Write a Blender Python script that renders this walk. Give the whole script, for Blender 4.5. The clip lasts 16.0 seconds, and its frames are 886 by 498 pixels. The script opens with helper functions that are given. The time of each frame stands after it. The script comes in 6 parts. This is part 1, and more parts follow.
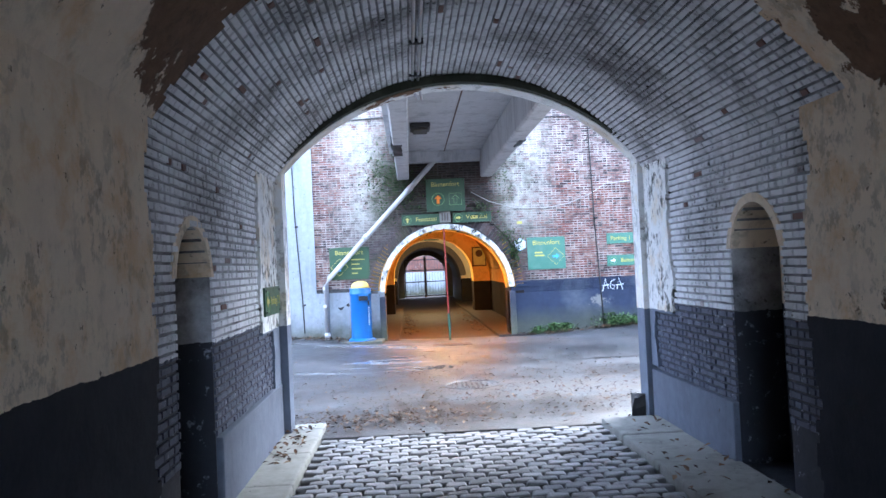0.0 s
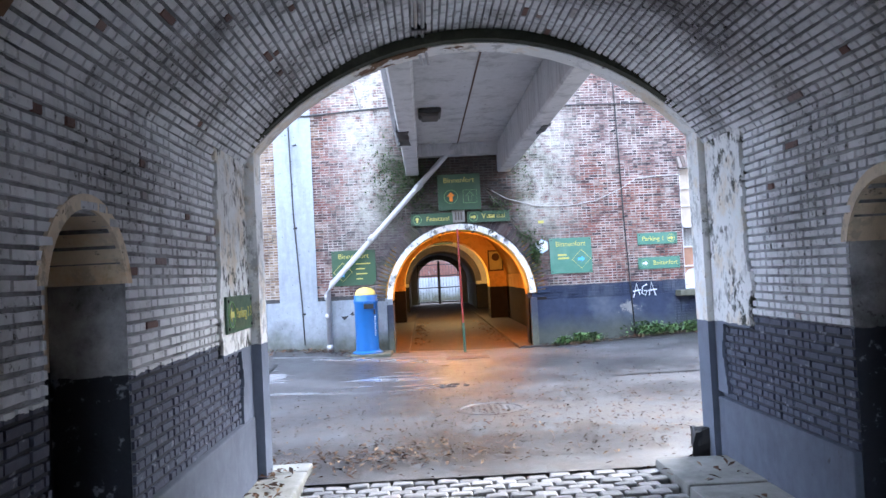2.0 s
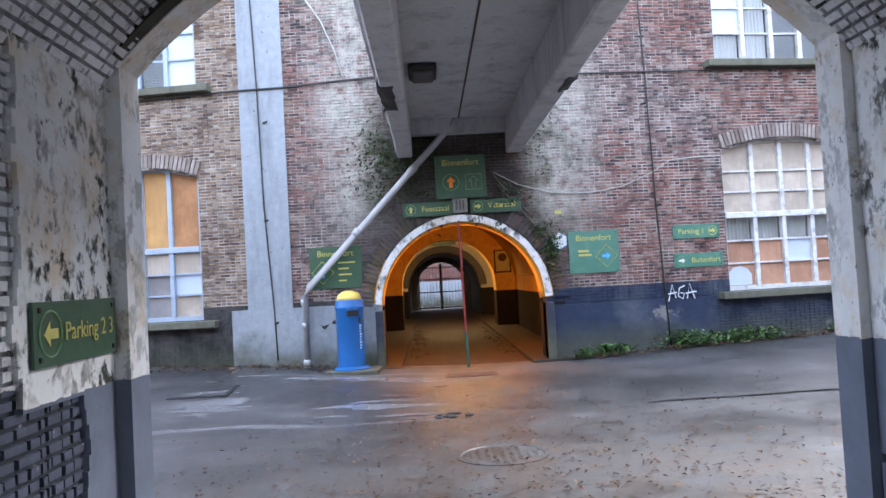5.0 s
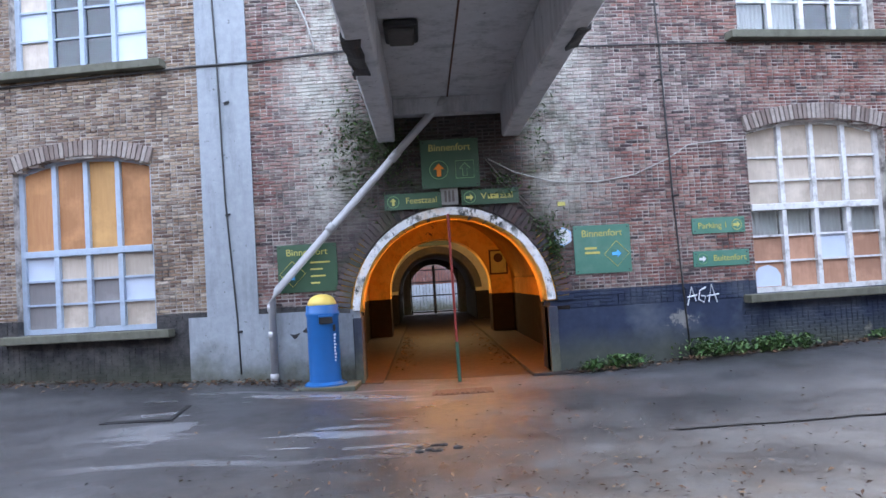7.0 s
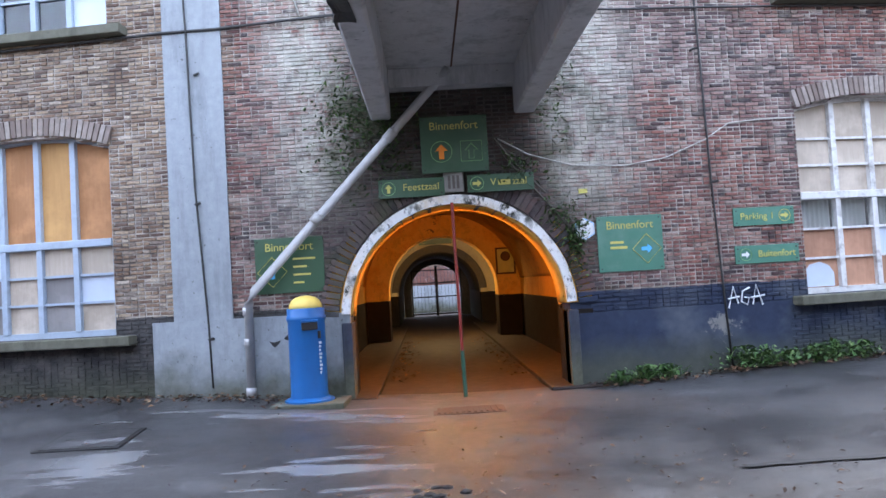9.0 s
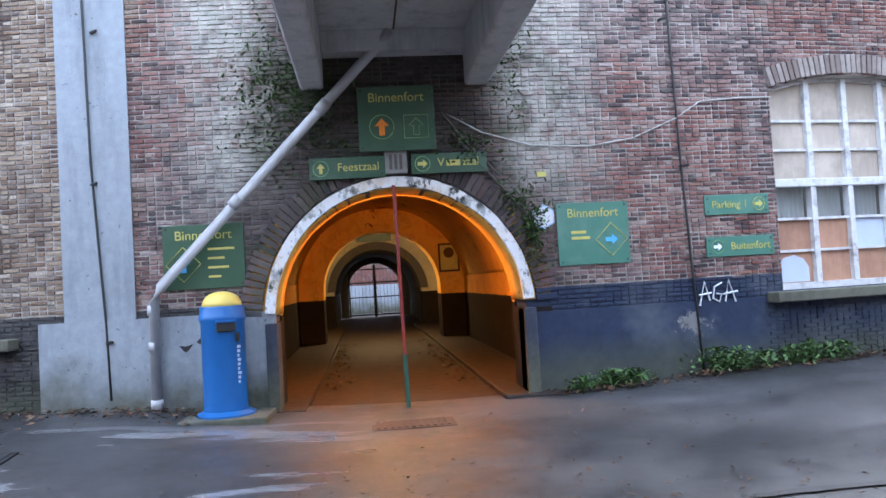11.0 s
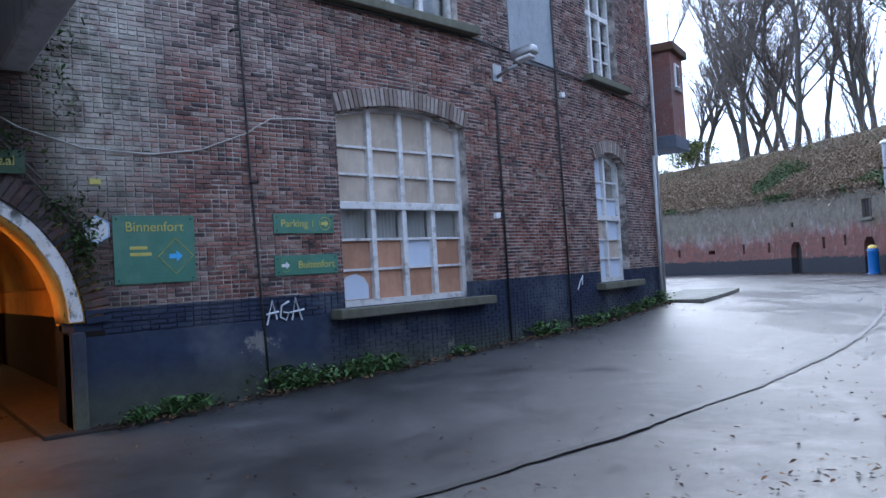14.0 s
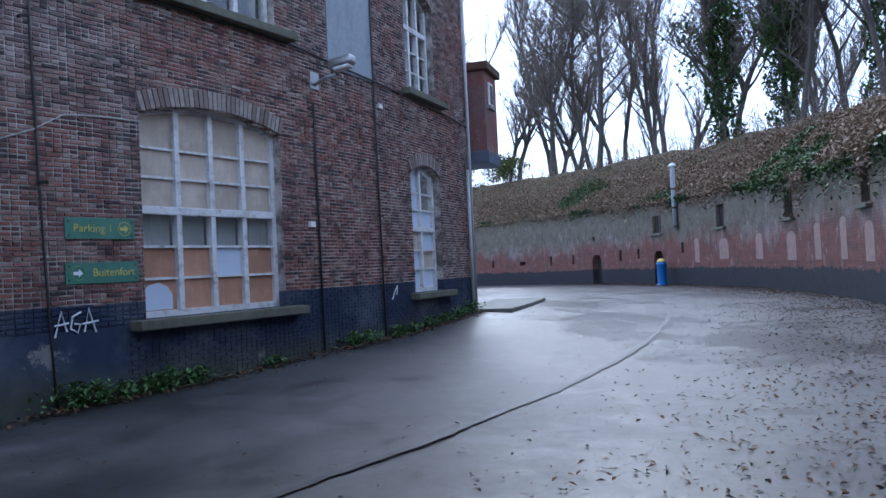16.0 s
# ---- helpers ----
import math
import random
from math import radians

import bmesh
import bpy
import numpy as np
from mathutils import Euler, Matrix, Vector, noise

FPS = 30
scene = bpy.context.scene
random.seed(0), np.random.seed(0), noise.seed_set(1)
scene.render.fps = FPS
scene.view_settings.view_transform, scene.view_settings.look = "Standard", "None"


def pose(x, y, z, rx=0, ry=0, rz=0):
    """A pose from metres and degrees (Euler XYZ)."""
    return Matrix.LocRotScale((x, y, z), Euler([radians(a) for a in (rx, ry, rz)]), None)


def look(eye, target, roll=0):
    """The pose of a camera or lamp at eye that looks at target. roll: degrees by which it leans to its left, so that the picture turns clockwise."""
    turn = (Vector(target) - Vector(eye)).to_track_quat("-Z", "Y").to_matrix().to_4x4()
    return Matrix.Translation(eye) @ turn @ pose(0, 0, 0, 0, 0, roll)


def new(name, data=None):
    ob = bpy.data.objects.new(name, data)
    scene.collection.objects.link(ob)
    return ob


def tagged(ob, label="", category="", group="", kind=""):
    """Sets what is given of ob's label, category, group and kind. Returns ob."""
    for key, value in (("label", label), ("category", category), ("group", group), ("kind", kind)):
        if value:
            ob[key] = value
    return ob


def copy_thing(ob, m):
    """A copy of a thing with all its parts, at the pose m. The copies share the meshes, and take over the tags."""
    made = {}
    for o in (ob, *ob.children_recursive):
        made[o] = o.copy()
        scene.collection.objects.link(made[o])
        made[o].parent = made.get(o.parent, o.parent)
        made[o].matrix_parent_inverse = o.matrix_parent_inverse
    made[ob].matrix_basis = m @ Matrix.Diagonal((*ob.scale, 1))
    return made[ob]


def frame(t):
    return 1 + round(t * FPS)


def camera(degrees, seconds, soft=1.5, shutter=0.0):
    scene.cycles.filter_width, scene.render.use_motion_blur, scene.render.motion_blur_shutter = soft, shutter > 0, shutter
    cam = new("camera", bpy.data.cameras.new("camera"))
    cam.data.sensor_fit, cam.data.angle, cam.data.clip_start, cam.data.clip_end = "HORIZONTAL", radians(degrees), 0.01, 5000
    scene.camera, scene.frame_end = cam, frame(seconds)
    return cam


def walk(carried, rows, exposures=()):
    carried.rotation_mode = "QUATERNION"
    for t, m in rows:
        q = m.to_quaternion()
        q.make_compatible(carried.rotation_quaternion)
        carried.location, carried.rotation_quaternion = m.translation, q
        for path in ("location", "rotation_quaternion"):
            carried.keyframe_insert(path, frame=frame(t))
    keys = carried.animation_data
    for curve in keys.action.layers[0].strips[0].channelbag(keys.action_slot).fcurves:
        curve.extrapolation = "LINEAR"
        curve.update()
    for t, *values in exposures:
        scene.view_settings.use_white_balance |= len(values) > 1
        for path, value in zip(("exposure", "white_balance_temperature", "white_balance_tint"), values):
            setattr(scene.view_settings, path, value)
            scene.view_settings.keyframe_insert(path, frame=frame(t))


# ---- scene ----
cam = camera(59.3, 16.0)
METRES, EYE, TILT, LEAN, TURN = 8.2, 1.5, 0.0, 0.0, -2.5
ROWS = [
    (0.0, 0.0, 0.0, 0.0, 0.06, 1.27, 2.64),
    (0.5, -0.0024, 0.0436, 0.0, 0.44, 1.39, 2.71),
    (1.0, 0.0011, 0.088, -0.0021, 0.65, 1.49, 2.75),
    (1.5, 0.0012, 0.1304, -0.0035, 0.92, 1.58, 2.81),
    (2.0, 0.002, 0.1745, -0.0029, 1.15, 1.74, 2.9),
    (2.5, 0.0041, 0.2206, -0.0047, 1.33, 1.81, 2.95),
    (3.0, 0.0015, 0.2673, -0.0077, 1.49, 1.87, 2.99),
    (3.5, 0.0045, 0.3136, -0.0095, 1.54, 1.94, 3.04),
    (6.0, 0.0086, 0.5355, -0.0131, 1.31, 2.26, 3.3),
    (6.5, 0.0132, 0.5808, -0.0133, 1.18, 2.33, 3.33),
    (7.0, 0.0155, 0.6274, -0.0161, 1.18, 2.35, 3.33),
    (7.5, 0.0193, 0.673, -0.017, 1.12, 2.31, 3.33),
    (8.0, 0.016, 0.7166, -0.0184, 1.27, 2.36, 3.29),
    (8.5, 0.0125, 0.7573, -0.0183, 1.39, 2.44, 3.34),
    (11.0, 0.0047, 0.931, -0.0277, -3.19, 2.31, 3.31),
    (11.5, 0.0073, 0.9539, -0.0285, -9.61, 2.12, 3.46),
    (12.0, 0.0129, 0.9682, -0.0263, -14.66, 2.0, 3.51),
    (12.5, 0.0144, 0.9711, -0.0249, -19.92, 1.9, 3.56),
    (13.0, 0.017, 0.9695, -0.0242, -25.28, 1.77, 3.55),
    (13.5, 0.0205, 0.9674, -0.0229, -29.85, 1.61, 3.45),
    (14.0, 0.0241, 0.9658, -0.0218, -33.89, 1.51, 3.3),
    (14.5, 0.0267, 0.9644, -0.0216, -37.52, 1.48, 3.13),
    (15.0, 0.0284, 0.9628, -0.0209, -40.9, 1.46, 2.98),
    (15.5, 0.0307, 0.9604, -0.0202, -44.08, 1.44, 2.87),
    (16.0, 0.0325, 0.9593, -0.0204, -47.03, 1.45, 2.77),
]
EXPOSURES = [(0.0, 3.25, 5600, 8), (1.5, 3.15, 5900, 10), (3.5, 2.8, 6250, 11), (6.0, 2.12, 6280, 12), (11.0, 2.2, 6050, 10), (12.0, 2.25, 5900, 8), (12.5, 1.92, 5850, 8), (13.0, 1.4, 5700, 8), (13.5, 1.1, 5650, 9), (14.2, 0.8, 5500, 10), (16.0, 0.5, 5400, 11)]
walk(cam, [(t, pose(0, 0, EYE, TILT, LEAN, TURN) @ pose(METRES * x, METRES * y, METRES * z, 90 + pitch, roll, yaw)) for t, x, y, z, yaw, pitch, roll in ROWS], EXPOSURES)

# ---- world, sun and exposure ----
world = bpy.data.worlds.new("overcast_sky")
scene.world = world
world.use_nodes = True
wn = world.node_tree.nodes
sky = wn.new("ShaderNodeTexSky")
sky.sky_type, sky.sun_disc = "NISHITA", False
sky.sun_elevation, sky.sun_rotation = radians(40), radians(52)
wmix = wn.new("ShaderNodeMix")
wmix.data_type = "RGBA"
wmix.inputs[0].default_value = 0.7
wmix.inputs[7].default_value = (7.3, 8.3, 10.6, 1)
world.node_tree.links.new(sky.outputs[0], wmix.inputs[6])
world.node_tree.links.new(wmix.outputs[2], wn["Background"].inputs[0])
wn["Background"].inputs[1].default_value = 0.15
sun = new("sun", bpy.data.lights.new("sun", "SUN"))
sun.data.energy, sun.data.angle, sun.data.color = 2.0, radians(35), (1, 0.98, 0.95)
sun.matrix_world = look((0, 0, 0), (-0.6, -0.47, -0.65))

# ---- plan ----
R_IN, R_OUT = 34.0, 42.0      # inner and outer wall of the dry moat
CX, CY = 0.72, 15.4 + R_IN    # centre of the ring
S_END = 12.75                 # where the building's corner stands
TOP = 8.2


def ring(s, r, z=0.0, s_radius=R_IN):
    """World place at arc length s (on radius s_radius), radius r, height z."""
    a = s / s_radius
    return (CX + r * math.sin(a), CY - r * math.cos(a), z)


def on_wall(s, z=0.0, out=0.0):
    """Pose on the facade: x along it, y into the wall, z up."""
    return pose(*ring(s, R_IN + out, z), 0, 0, math.degrees(s / R_IN))


def on_outer(s, z=0.0, out=0.0):
    """Pose on the outer wall, s on its own radius: x along, y out of the moat."""
    return pose(*ring(s, R_OUT - out, z, R_OUT), 0, 0, math.degrees(s / R_OUT) + 180)


def lerp_table(v, table):
    for (a, p), (b, q) in zip(table, table[1:]):
        if v <= b:
            k = min(max((v - a) / (b - a), 0), 1)
            return p + (q - p) * (k * k * (3 - 2 * k))
    return table[-1][1]


FOOT = ((-30, 0.35), (-6, 0.3), (-3, 0.2), (-1.4, 0.1), (0, 0.05), (1.4, 0.07), (4, 0.16), (8, 0.27), (13, 0.42), (22, 0.35), (60, 0.1))
LANE = ((-40, 0.1), (-8, 0.0), (6, 0.0), (18, 0.2), (60, 0.05))


def ground_z(x, y):
    dx, dy = x - CX, CY - y
    r, s = math.hypot(dx, dy), R_IN * math.atan2(dx, dy)
    if r > R_OUT - 0.2 and abs(x - 0.5) < 3:
        return -0.01
    k = min(max((r - R_IN) / 4.5, 0), 1)
    k = k * k * (3 - 2 * k)
    return lerp_table(s, FOOT) * (1 - k) + lerp_table(s, LANE) * k


# ---- mesh helpers ----
def flat_mesh(name, verts, faces, material, smooth=False):
    me = bpy.data.meshes.new(name)
    me.from_pydata([tuple(v) for v in verts], [], [tuple(f) for f in faces])
    me.materials.append(material)
    if smooth:
        me.polygons.foreach_set("use_smooth", [True] * len(me.polygons))
    me.update()
    return me


def part(name, bm, material, parent=None, label="", smooth=False):
    """Links a bmesh as one mesh object under a thing or part."""
    bmesh.ops.recalc_face_normals(bm, faces=bm.faces)
    me = bpy.data.meshes.new(name)
    bm.to_mesh(me)
    bm.free()
    me.materials.append(material)
    if smooth:
        me.polygons.foreach_set("use_smooth", [True] * len(me.polygons))
    ob = new(name, me)
    ob.parent = parent
    if label:
        tagged(ob, label)
    return ob


def thing(name, m, label, category, group="", kind=""):
    ob = new(name)
    ob.matrix_world = m
    ob.empty_display_size = 0.1
    return tagged(ob, label, category, group, kind)


def box(bm, x0, x1, y0, y1, z0, z1, bevel=0.0, m=None):
    made = bmesh.ops.create_cube(bm, size=1)
    vs = made["verts"]
    for v in vs:
        v.co = ((x0 + x1) / 2 + v.co.x * (x1 - x0), (y0 + y1) / 2 + v.co.y * (y1 - y0), (z0 + z1) / 2 + v.co.z * (z1 - z0))
    if bevel:
        es = list({e for v in vs for e in v.link_edges})
        made = bmesh.ops.bevel(bm, geom=es, offset=bevel, segments=2, affect="EDGES", profile=0.6)
        vs = list({v for f in made["faces"] for v in f.verts})
    if m:
        bmesh.ops.transform(bm, matrix=m, verts=vs)
    return bm


def boxed(x0, x1, y0, y1, z0, z1, bevel=0.0):
    return box(bmesh.new(), x0, x1, y0, y1, z0, z1, bevel)


def lathe(profile, turns=28):
    """A turned body from (radius, height) pairs round z."""
    bm = bmesh.new()
    rows = [[bm.verts.new((r * math.cos(a), r * math.sin(a), z)) for a in (i * math.tau / turns for i in range(turns))] for r, z in profile]
    for lo, hi in zip(rows, rows[1:]):
        for i in range(turns):
            bm.faces.new((lo[i], lo[(i + 1) % turns], hi[(i + 1) % turns], hi[i]))
    bm.faces.new(rows[0][::-1])
    bm.faces.new(rows[-1])
    return bm


def tube(points, radius, sides=8, bm=None):
    """A round bar along points; radius may be a list."""
    bm = bm or bmesh.new()
    pts = [Vector(p) for p in points]
    rad = radius if isinstance(radius, list) else [radius] * len(pts)
    last = None
    for i, p in enumerate(pts):
        way = (pts[min(i + 1, len(pts) - 1)] - pts[max(i - 1, 0)]).normalized()
        side = way.cross(Vector((0.31, 0.17, 0.93)) if abs(way.z) < 0.9 else Vector((1, 0.1, 0))).normalized()
        up = way.cross(side)
        now = [bm.verts.new(p + (side * math.cos(a) + up * math.sin(a)) * rad[i]) for a in (k * math.tau / sides for k in range(sides))]
        if last:
            for k in range(sides):
                bm.faces.new((last[k], last[(k + 1) % sides], now[(k + 1) % sides], now[k]))
        else:
            bm.faces.new(now[::-1])
        last = now
    bm.faces.new(last)
    return bm


def prism(outline, y0, y1):
    """An upright plate from an (x, z) outline."""
    bm = bmesh.new()
    a = [bm.verts.new((x, y0, z)) for x, z in outline]
    b = [bm.verts.new((x, y1, z)) for x, z in outline]
    bm.faces.new(a)
    bm.faces.new(b[::-1])
    n = len(outline)
    for i in range(n):
        bm.faces.new((a[i], b[i], b[(i + 1) % n], a[(i + 1) % n]))
    return bm


def lettering(text, size, material, parent, x, z, y=-0.008, align="LEFT", label=""):
    """Flat letters standing upright on a plate, as one mesh."""
    cu = bpy.data.curves.new("lettering", "FONT")
    cu.body, cu.size, cu.align_x, cu.extrude = text, size, align, 0.001
    tmp = bpy.data.objects.new("lettering", cu)
    me = bpy.data.meshes.new_from_object(tmp)
    bpy.data.objects.remove(tmp)
    bpy.data.curves.remove(cu)
    me.materials.clear()
    me.materials.append(material)
    ob = new("lettering", me)
    ob.parent = parent
    ob.matrix_basis = pose(x, y, z, 90)
    if label:
        tagged(ob, label)
    return ob


# ---- materials ----
class Nodes:
    """A small writer of node materials."""

    def __init__(self, name):
        self.mat = bpy.data.materials.new(name)
        self.mat.use_nodes = True
        self.tree = self.mat.node_tree
        self.bsdf = self.tree.nodes["Principled BSDF"]
        self.geo = self.tree.nodes.new("ShaderNodeNewGeometry")

    def wire(self, value, socket):
        if isinstance(value, bpy.types.NodeSocket):
            self.tree.links.new(value, socket)
        elif isinstance(value, tuple) and len(value) == 3 and socket.type == "RGBA":
            socket.default_value = (*value, 1)
        else:
            socket.default_value = value

    def pos(self):
        return self.geo.outputs["Position"]

    def xyz(self, vec=None):
        n = self.tree.nodes.new("ShaderNodeSeparateXYZ")
        self.wire(vec or self.pos(), n.inputs[0])
        return n.outputs

    def noise(self, scale, detail=4.0, rough=0.6, vec=None, stretch=None, w=0.0):
        v = vec or self.pos()
        if stretch or w:
            m = self.tree.nodes.new("ShaderNodeMapping")
            self.wire(v, m.inputs[0])
            m.inputs["Scale"].default_value = stretch or (1, 1, 1)
            m.inputs["Location"].default_value = (w, w * 1.7, w * 0.6)
            v = m.outputs[0]
        n = self.tree.nodes.new("ShaderNodeTexNoise")
        self.wire(v, n.inputs["Vector"])
        n.inputs["Scale"].default_value, n.inputs["Detail"].default_value, n.inputs["Roughness"].default_value = scale, detail, rough
        return n.outputs[0]

    def voronoi(self, scale, feature="F1"):
        n = self.tree.nodes.new("ShaderNodeTexVoronoi")
        n.feature = feature
        self.wire(self.pos(), n.inputs["Vector"])
        n.inputs["Scale"].default_value = scale
        return n.outputs[0]

    def ramp(self, fac, stops):
        n = self.tree.nodes.new("ShaderNodeValToRGB")
        el = n.color_ramp.elements
        while len(el) < len(stops):
            el.new(0.5)
        for e, (p, c) in zip(el, stops):
            e.position = p
            e.color = (c, c, c, 1) if isinstance(c, (int, float)) else (*c, 1)
        self.wire(fac, n.inputs[0])
        return n.outputs[0]

    def mix(self, fac, a, b, blend="MIX"):
        n = self.tree.nodes.new("ShaderNodeMix")
        n.data_type, n.blend_type = "RGBA", blend
        self.wire(fac, n.inputs[0])
        self.wire(a, n.inputs[6])
        self.wire(b, n.inputs[7])
        return n.outputs[2]

    def math(self, op, a, b=0.0, c=0.0):
        n = self.tree.nodes.new("ShaderNodeMath")
        n.operation = op
        for i, v in enumerate((a, b, c)):
            self.wire(v, n.inputs[i])
        return n.outputs[0]

    def step(self, v, lo, hi):
        """0 below lo, 1 above hi (or the other way when hi < lo)."""
        n = self.tree.nodes.new("ShaderNodeMapRange")
        self.wire(v, n.inputs[0])
        n.inputs[1].default_value, n.inputs[2].default_value = min(lo, hi), max(lo, hi)
        n.inputs[3].default_value, n.inputs[4].default_value = (0, 1) if hi > lo else (1, 0)
        return n.outputs[0]

    def each(self):
        """One random number for each piece, joined or single."""
        n = self.tree.nodes.new("ShaderNodeObjectInfo")
        return self.math("FRACT", self.math("ADD", n.outputs["Random"], self.geo.outputs["Random Per Island"]))

    def done(self, color, rough=0.8, metal=0.0, bump=None, strength=0.3, distance=0.01, spec=None):
        self.wire(color, self.bsdf.inputs["Base Color"])
        self.wire(rough, self.bsdf.inputs["Roughness"])
        self.wire(metal, self.bsdf.inputs["Metallic"])
        if spec is not None:
            self.bsdf.inputs["Specular IOR Level"].default_value = spec
        if bump:
            n = self.tree.nodes.new("ShaderNodeBump")
            n.inputs["Strength"].default_value, n.inputs["Distance"].default_value = strength, distance
            self.wire(bump, n.inputs["Height"])
            self.wire(n.outputs[0], self.bsdf.inputs["Normal"])
        return self.mat


def worn(name, color, rough=0.6, spread=0.25, scale=6.0, metal=0.0, dirt=(0.05, 0.045, 0.035), dirt_amount=0.35, bump=0.2):
    """A painted or plain surface with grain, blotches and dirt."""
    n = Nodes(name)
    dark = tuple(c * (1 - spread) for c in color)
    light = tuple(min(c * (1 + spread), 1) for c in color)
    c = n.mix(n.noise(scale, 6), dark, light)
    c = n.mix(n.math("MULTIPLY", n.step(n.noise(scale * 0.45, 8, 0.7, w=3), 0.5, 0.75), dirt_amount), c, dirt)
    return n.done(c, n.math("MULTIPLY_ADD", n.noise(scale * 3, 3), 0.3, rough - 0.15), metal, n.noise(scale * 12, 4), bump, 0.004)


def facade_paint(n, base, joint=False):
    """Layers of lime, algae, blue-black plinth paint and bare plaster on the brick facade."""
    x, y, z = n.xyz()
    warp = n.math("MULTIPLY_ADD", n.noise(1.1, 6, 0.65), 1.6, -0.8)
    fine = n.noise(7, 8, 0.75, w=2)
    # lime bloom to both sides of the gate
    d = n.math("ABSOLUTE", n.math("ADD", n.math("SUBTRACT", x, 0.72), n.math("MULTIPLY", warp, 0.6)))
    band = n.math("MULTIPLY", n.step(d, 2.35, 1.7), n.step(d, 0.9, 1.3))
    lime = n.math("MULTIPLY", band, n.step(n.math("ADD", fine, n.math("MULTIPLY", warp, 0.25)), 0.36, 0.56))
    lime = n.math("MULTIPLY", lime, n.step(z, 1.7, 2.4))
    c = n.mix(n.math("MULTIPLY", lime, 0.78), base, n.mix(n.noise(20, 6), (0.36, 0.35, 0.3), (0.68, 0.66, 0.59)))
    # scattered pale bloom
    c = n.mix(n.math("MULTIPLY", n.step(n.noise(2.3, 10, 0.75, w=5), 0.53, 0.7), 0.45), c, (0.46, 0.42, 0.36))
    # dark patches above the gate and lower down on both sides
    gate_dark = n.math("MULTIPLY", n.step(n.math("ADD", d, n.math("MULTIPLY", fine, 0.5)), 1.75, 1.0), n.step(n.math("ADD", z, n.math("MULTIPLY", warp, 0.7)), 1.7, 2.4))
    c = n.mix(n.math("MULTIPLY", gate_dark, 0.82), c, (0.02, 0.021, 0.019))
    low_gate_dark = n.math("MULTIPLY", n.step(n.math("ADD", d, n.math("MULTIPLY", fine, 0.6)), 2.5, 1.6), n.step(n.math("ADD", z, n.math("MULTIPLY", warp, 0.6)), 2.7, 2.0))
    c = n.mix(n.math("MULTIPLY", low_gate_dark, 0.62), c, (0.03, 0.026, 0.032))
    # algae
    alg = n.math("MULTIPLY", n.step(d, 2.3, 1.2), n.step(n.noise(1.6, 8, 0.7, w=8), 0.5, 0.66))
    c = n.mix(n.math("MULTIPLY", alg, 0.7), c, (0.045, 0.06, 0.022))
    # plinth paint
    line = n.math("ADD", z, n.math("MULTIPLY_ADD", fine, 0.05, -0.025))
    right = n.step(x, 1.3, 1.5)
    edge = n.math("LESS_THAN", line, 1.14)
    blue = n.mix(n.noise(5, 9, 0.75, w=1), (0.008, 0.014, 0.034), (0.034, 0.05, 0.095))
    blue = n.mix(n.math("MULTIPLY", n.step(n.noise(0.9, 5, 0.6, w=4), 0.5, 0.68), 0.55), blue, (0.16, 0.18, 0.2))
    bare = n.math("MULTIPLY", n.step(n.noise(1.5, 9, 0.75, w=12), 0.64, 0.67), n.math("LESS_THAN", z, 0.85))
    spot = n.math("ADD", n.math("POWER", n.math("MULTIPLY", n.math("SUBTRACT", x, 3.8), 2.2), 2.0), n.math("POWER", n.math("MULTIPLY", n.math("SUBTRACT", z, 0.68), 5.0), 2.0))
    spot = n.math("ADD", spot, n.math("MULTIPLY_ADD", n.noise(6, 9, 0.75, w=15), 3.6, -1.8))
    bare = n.math("MAXIMUM", bare, n.math("MULTIPLY", n.step(spot, 0.2, 0.0), 0.75))
    blue = n.mix(bare, blue, n.mix(fine, (0.14, 0.14, 0.13), (0.34, 0.33, 0.3)))
    left = n.mix(n.step(n.noise(5, 6, w=6), 0.4, 0.65), (0.03, 0.03, 0.034), (0.1, 0.095, 0.09))
    c = n.mix(edge, c, n.mix(right, left, blue))
    foot = n.math("MULTIPLY", n.step(n.math("ADD", z, n.math("MULTIPLY", warp, 0.3)), 0.62, 0.25), 0.7)
    c = n.mix(foot, c, n.mix(fine, (0.035, 0.042, 0.022), (0.12, 0.125, 0.085)))
    return c


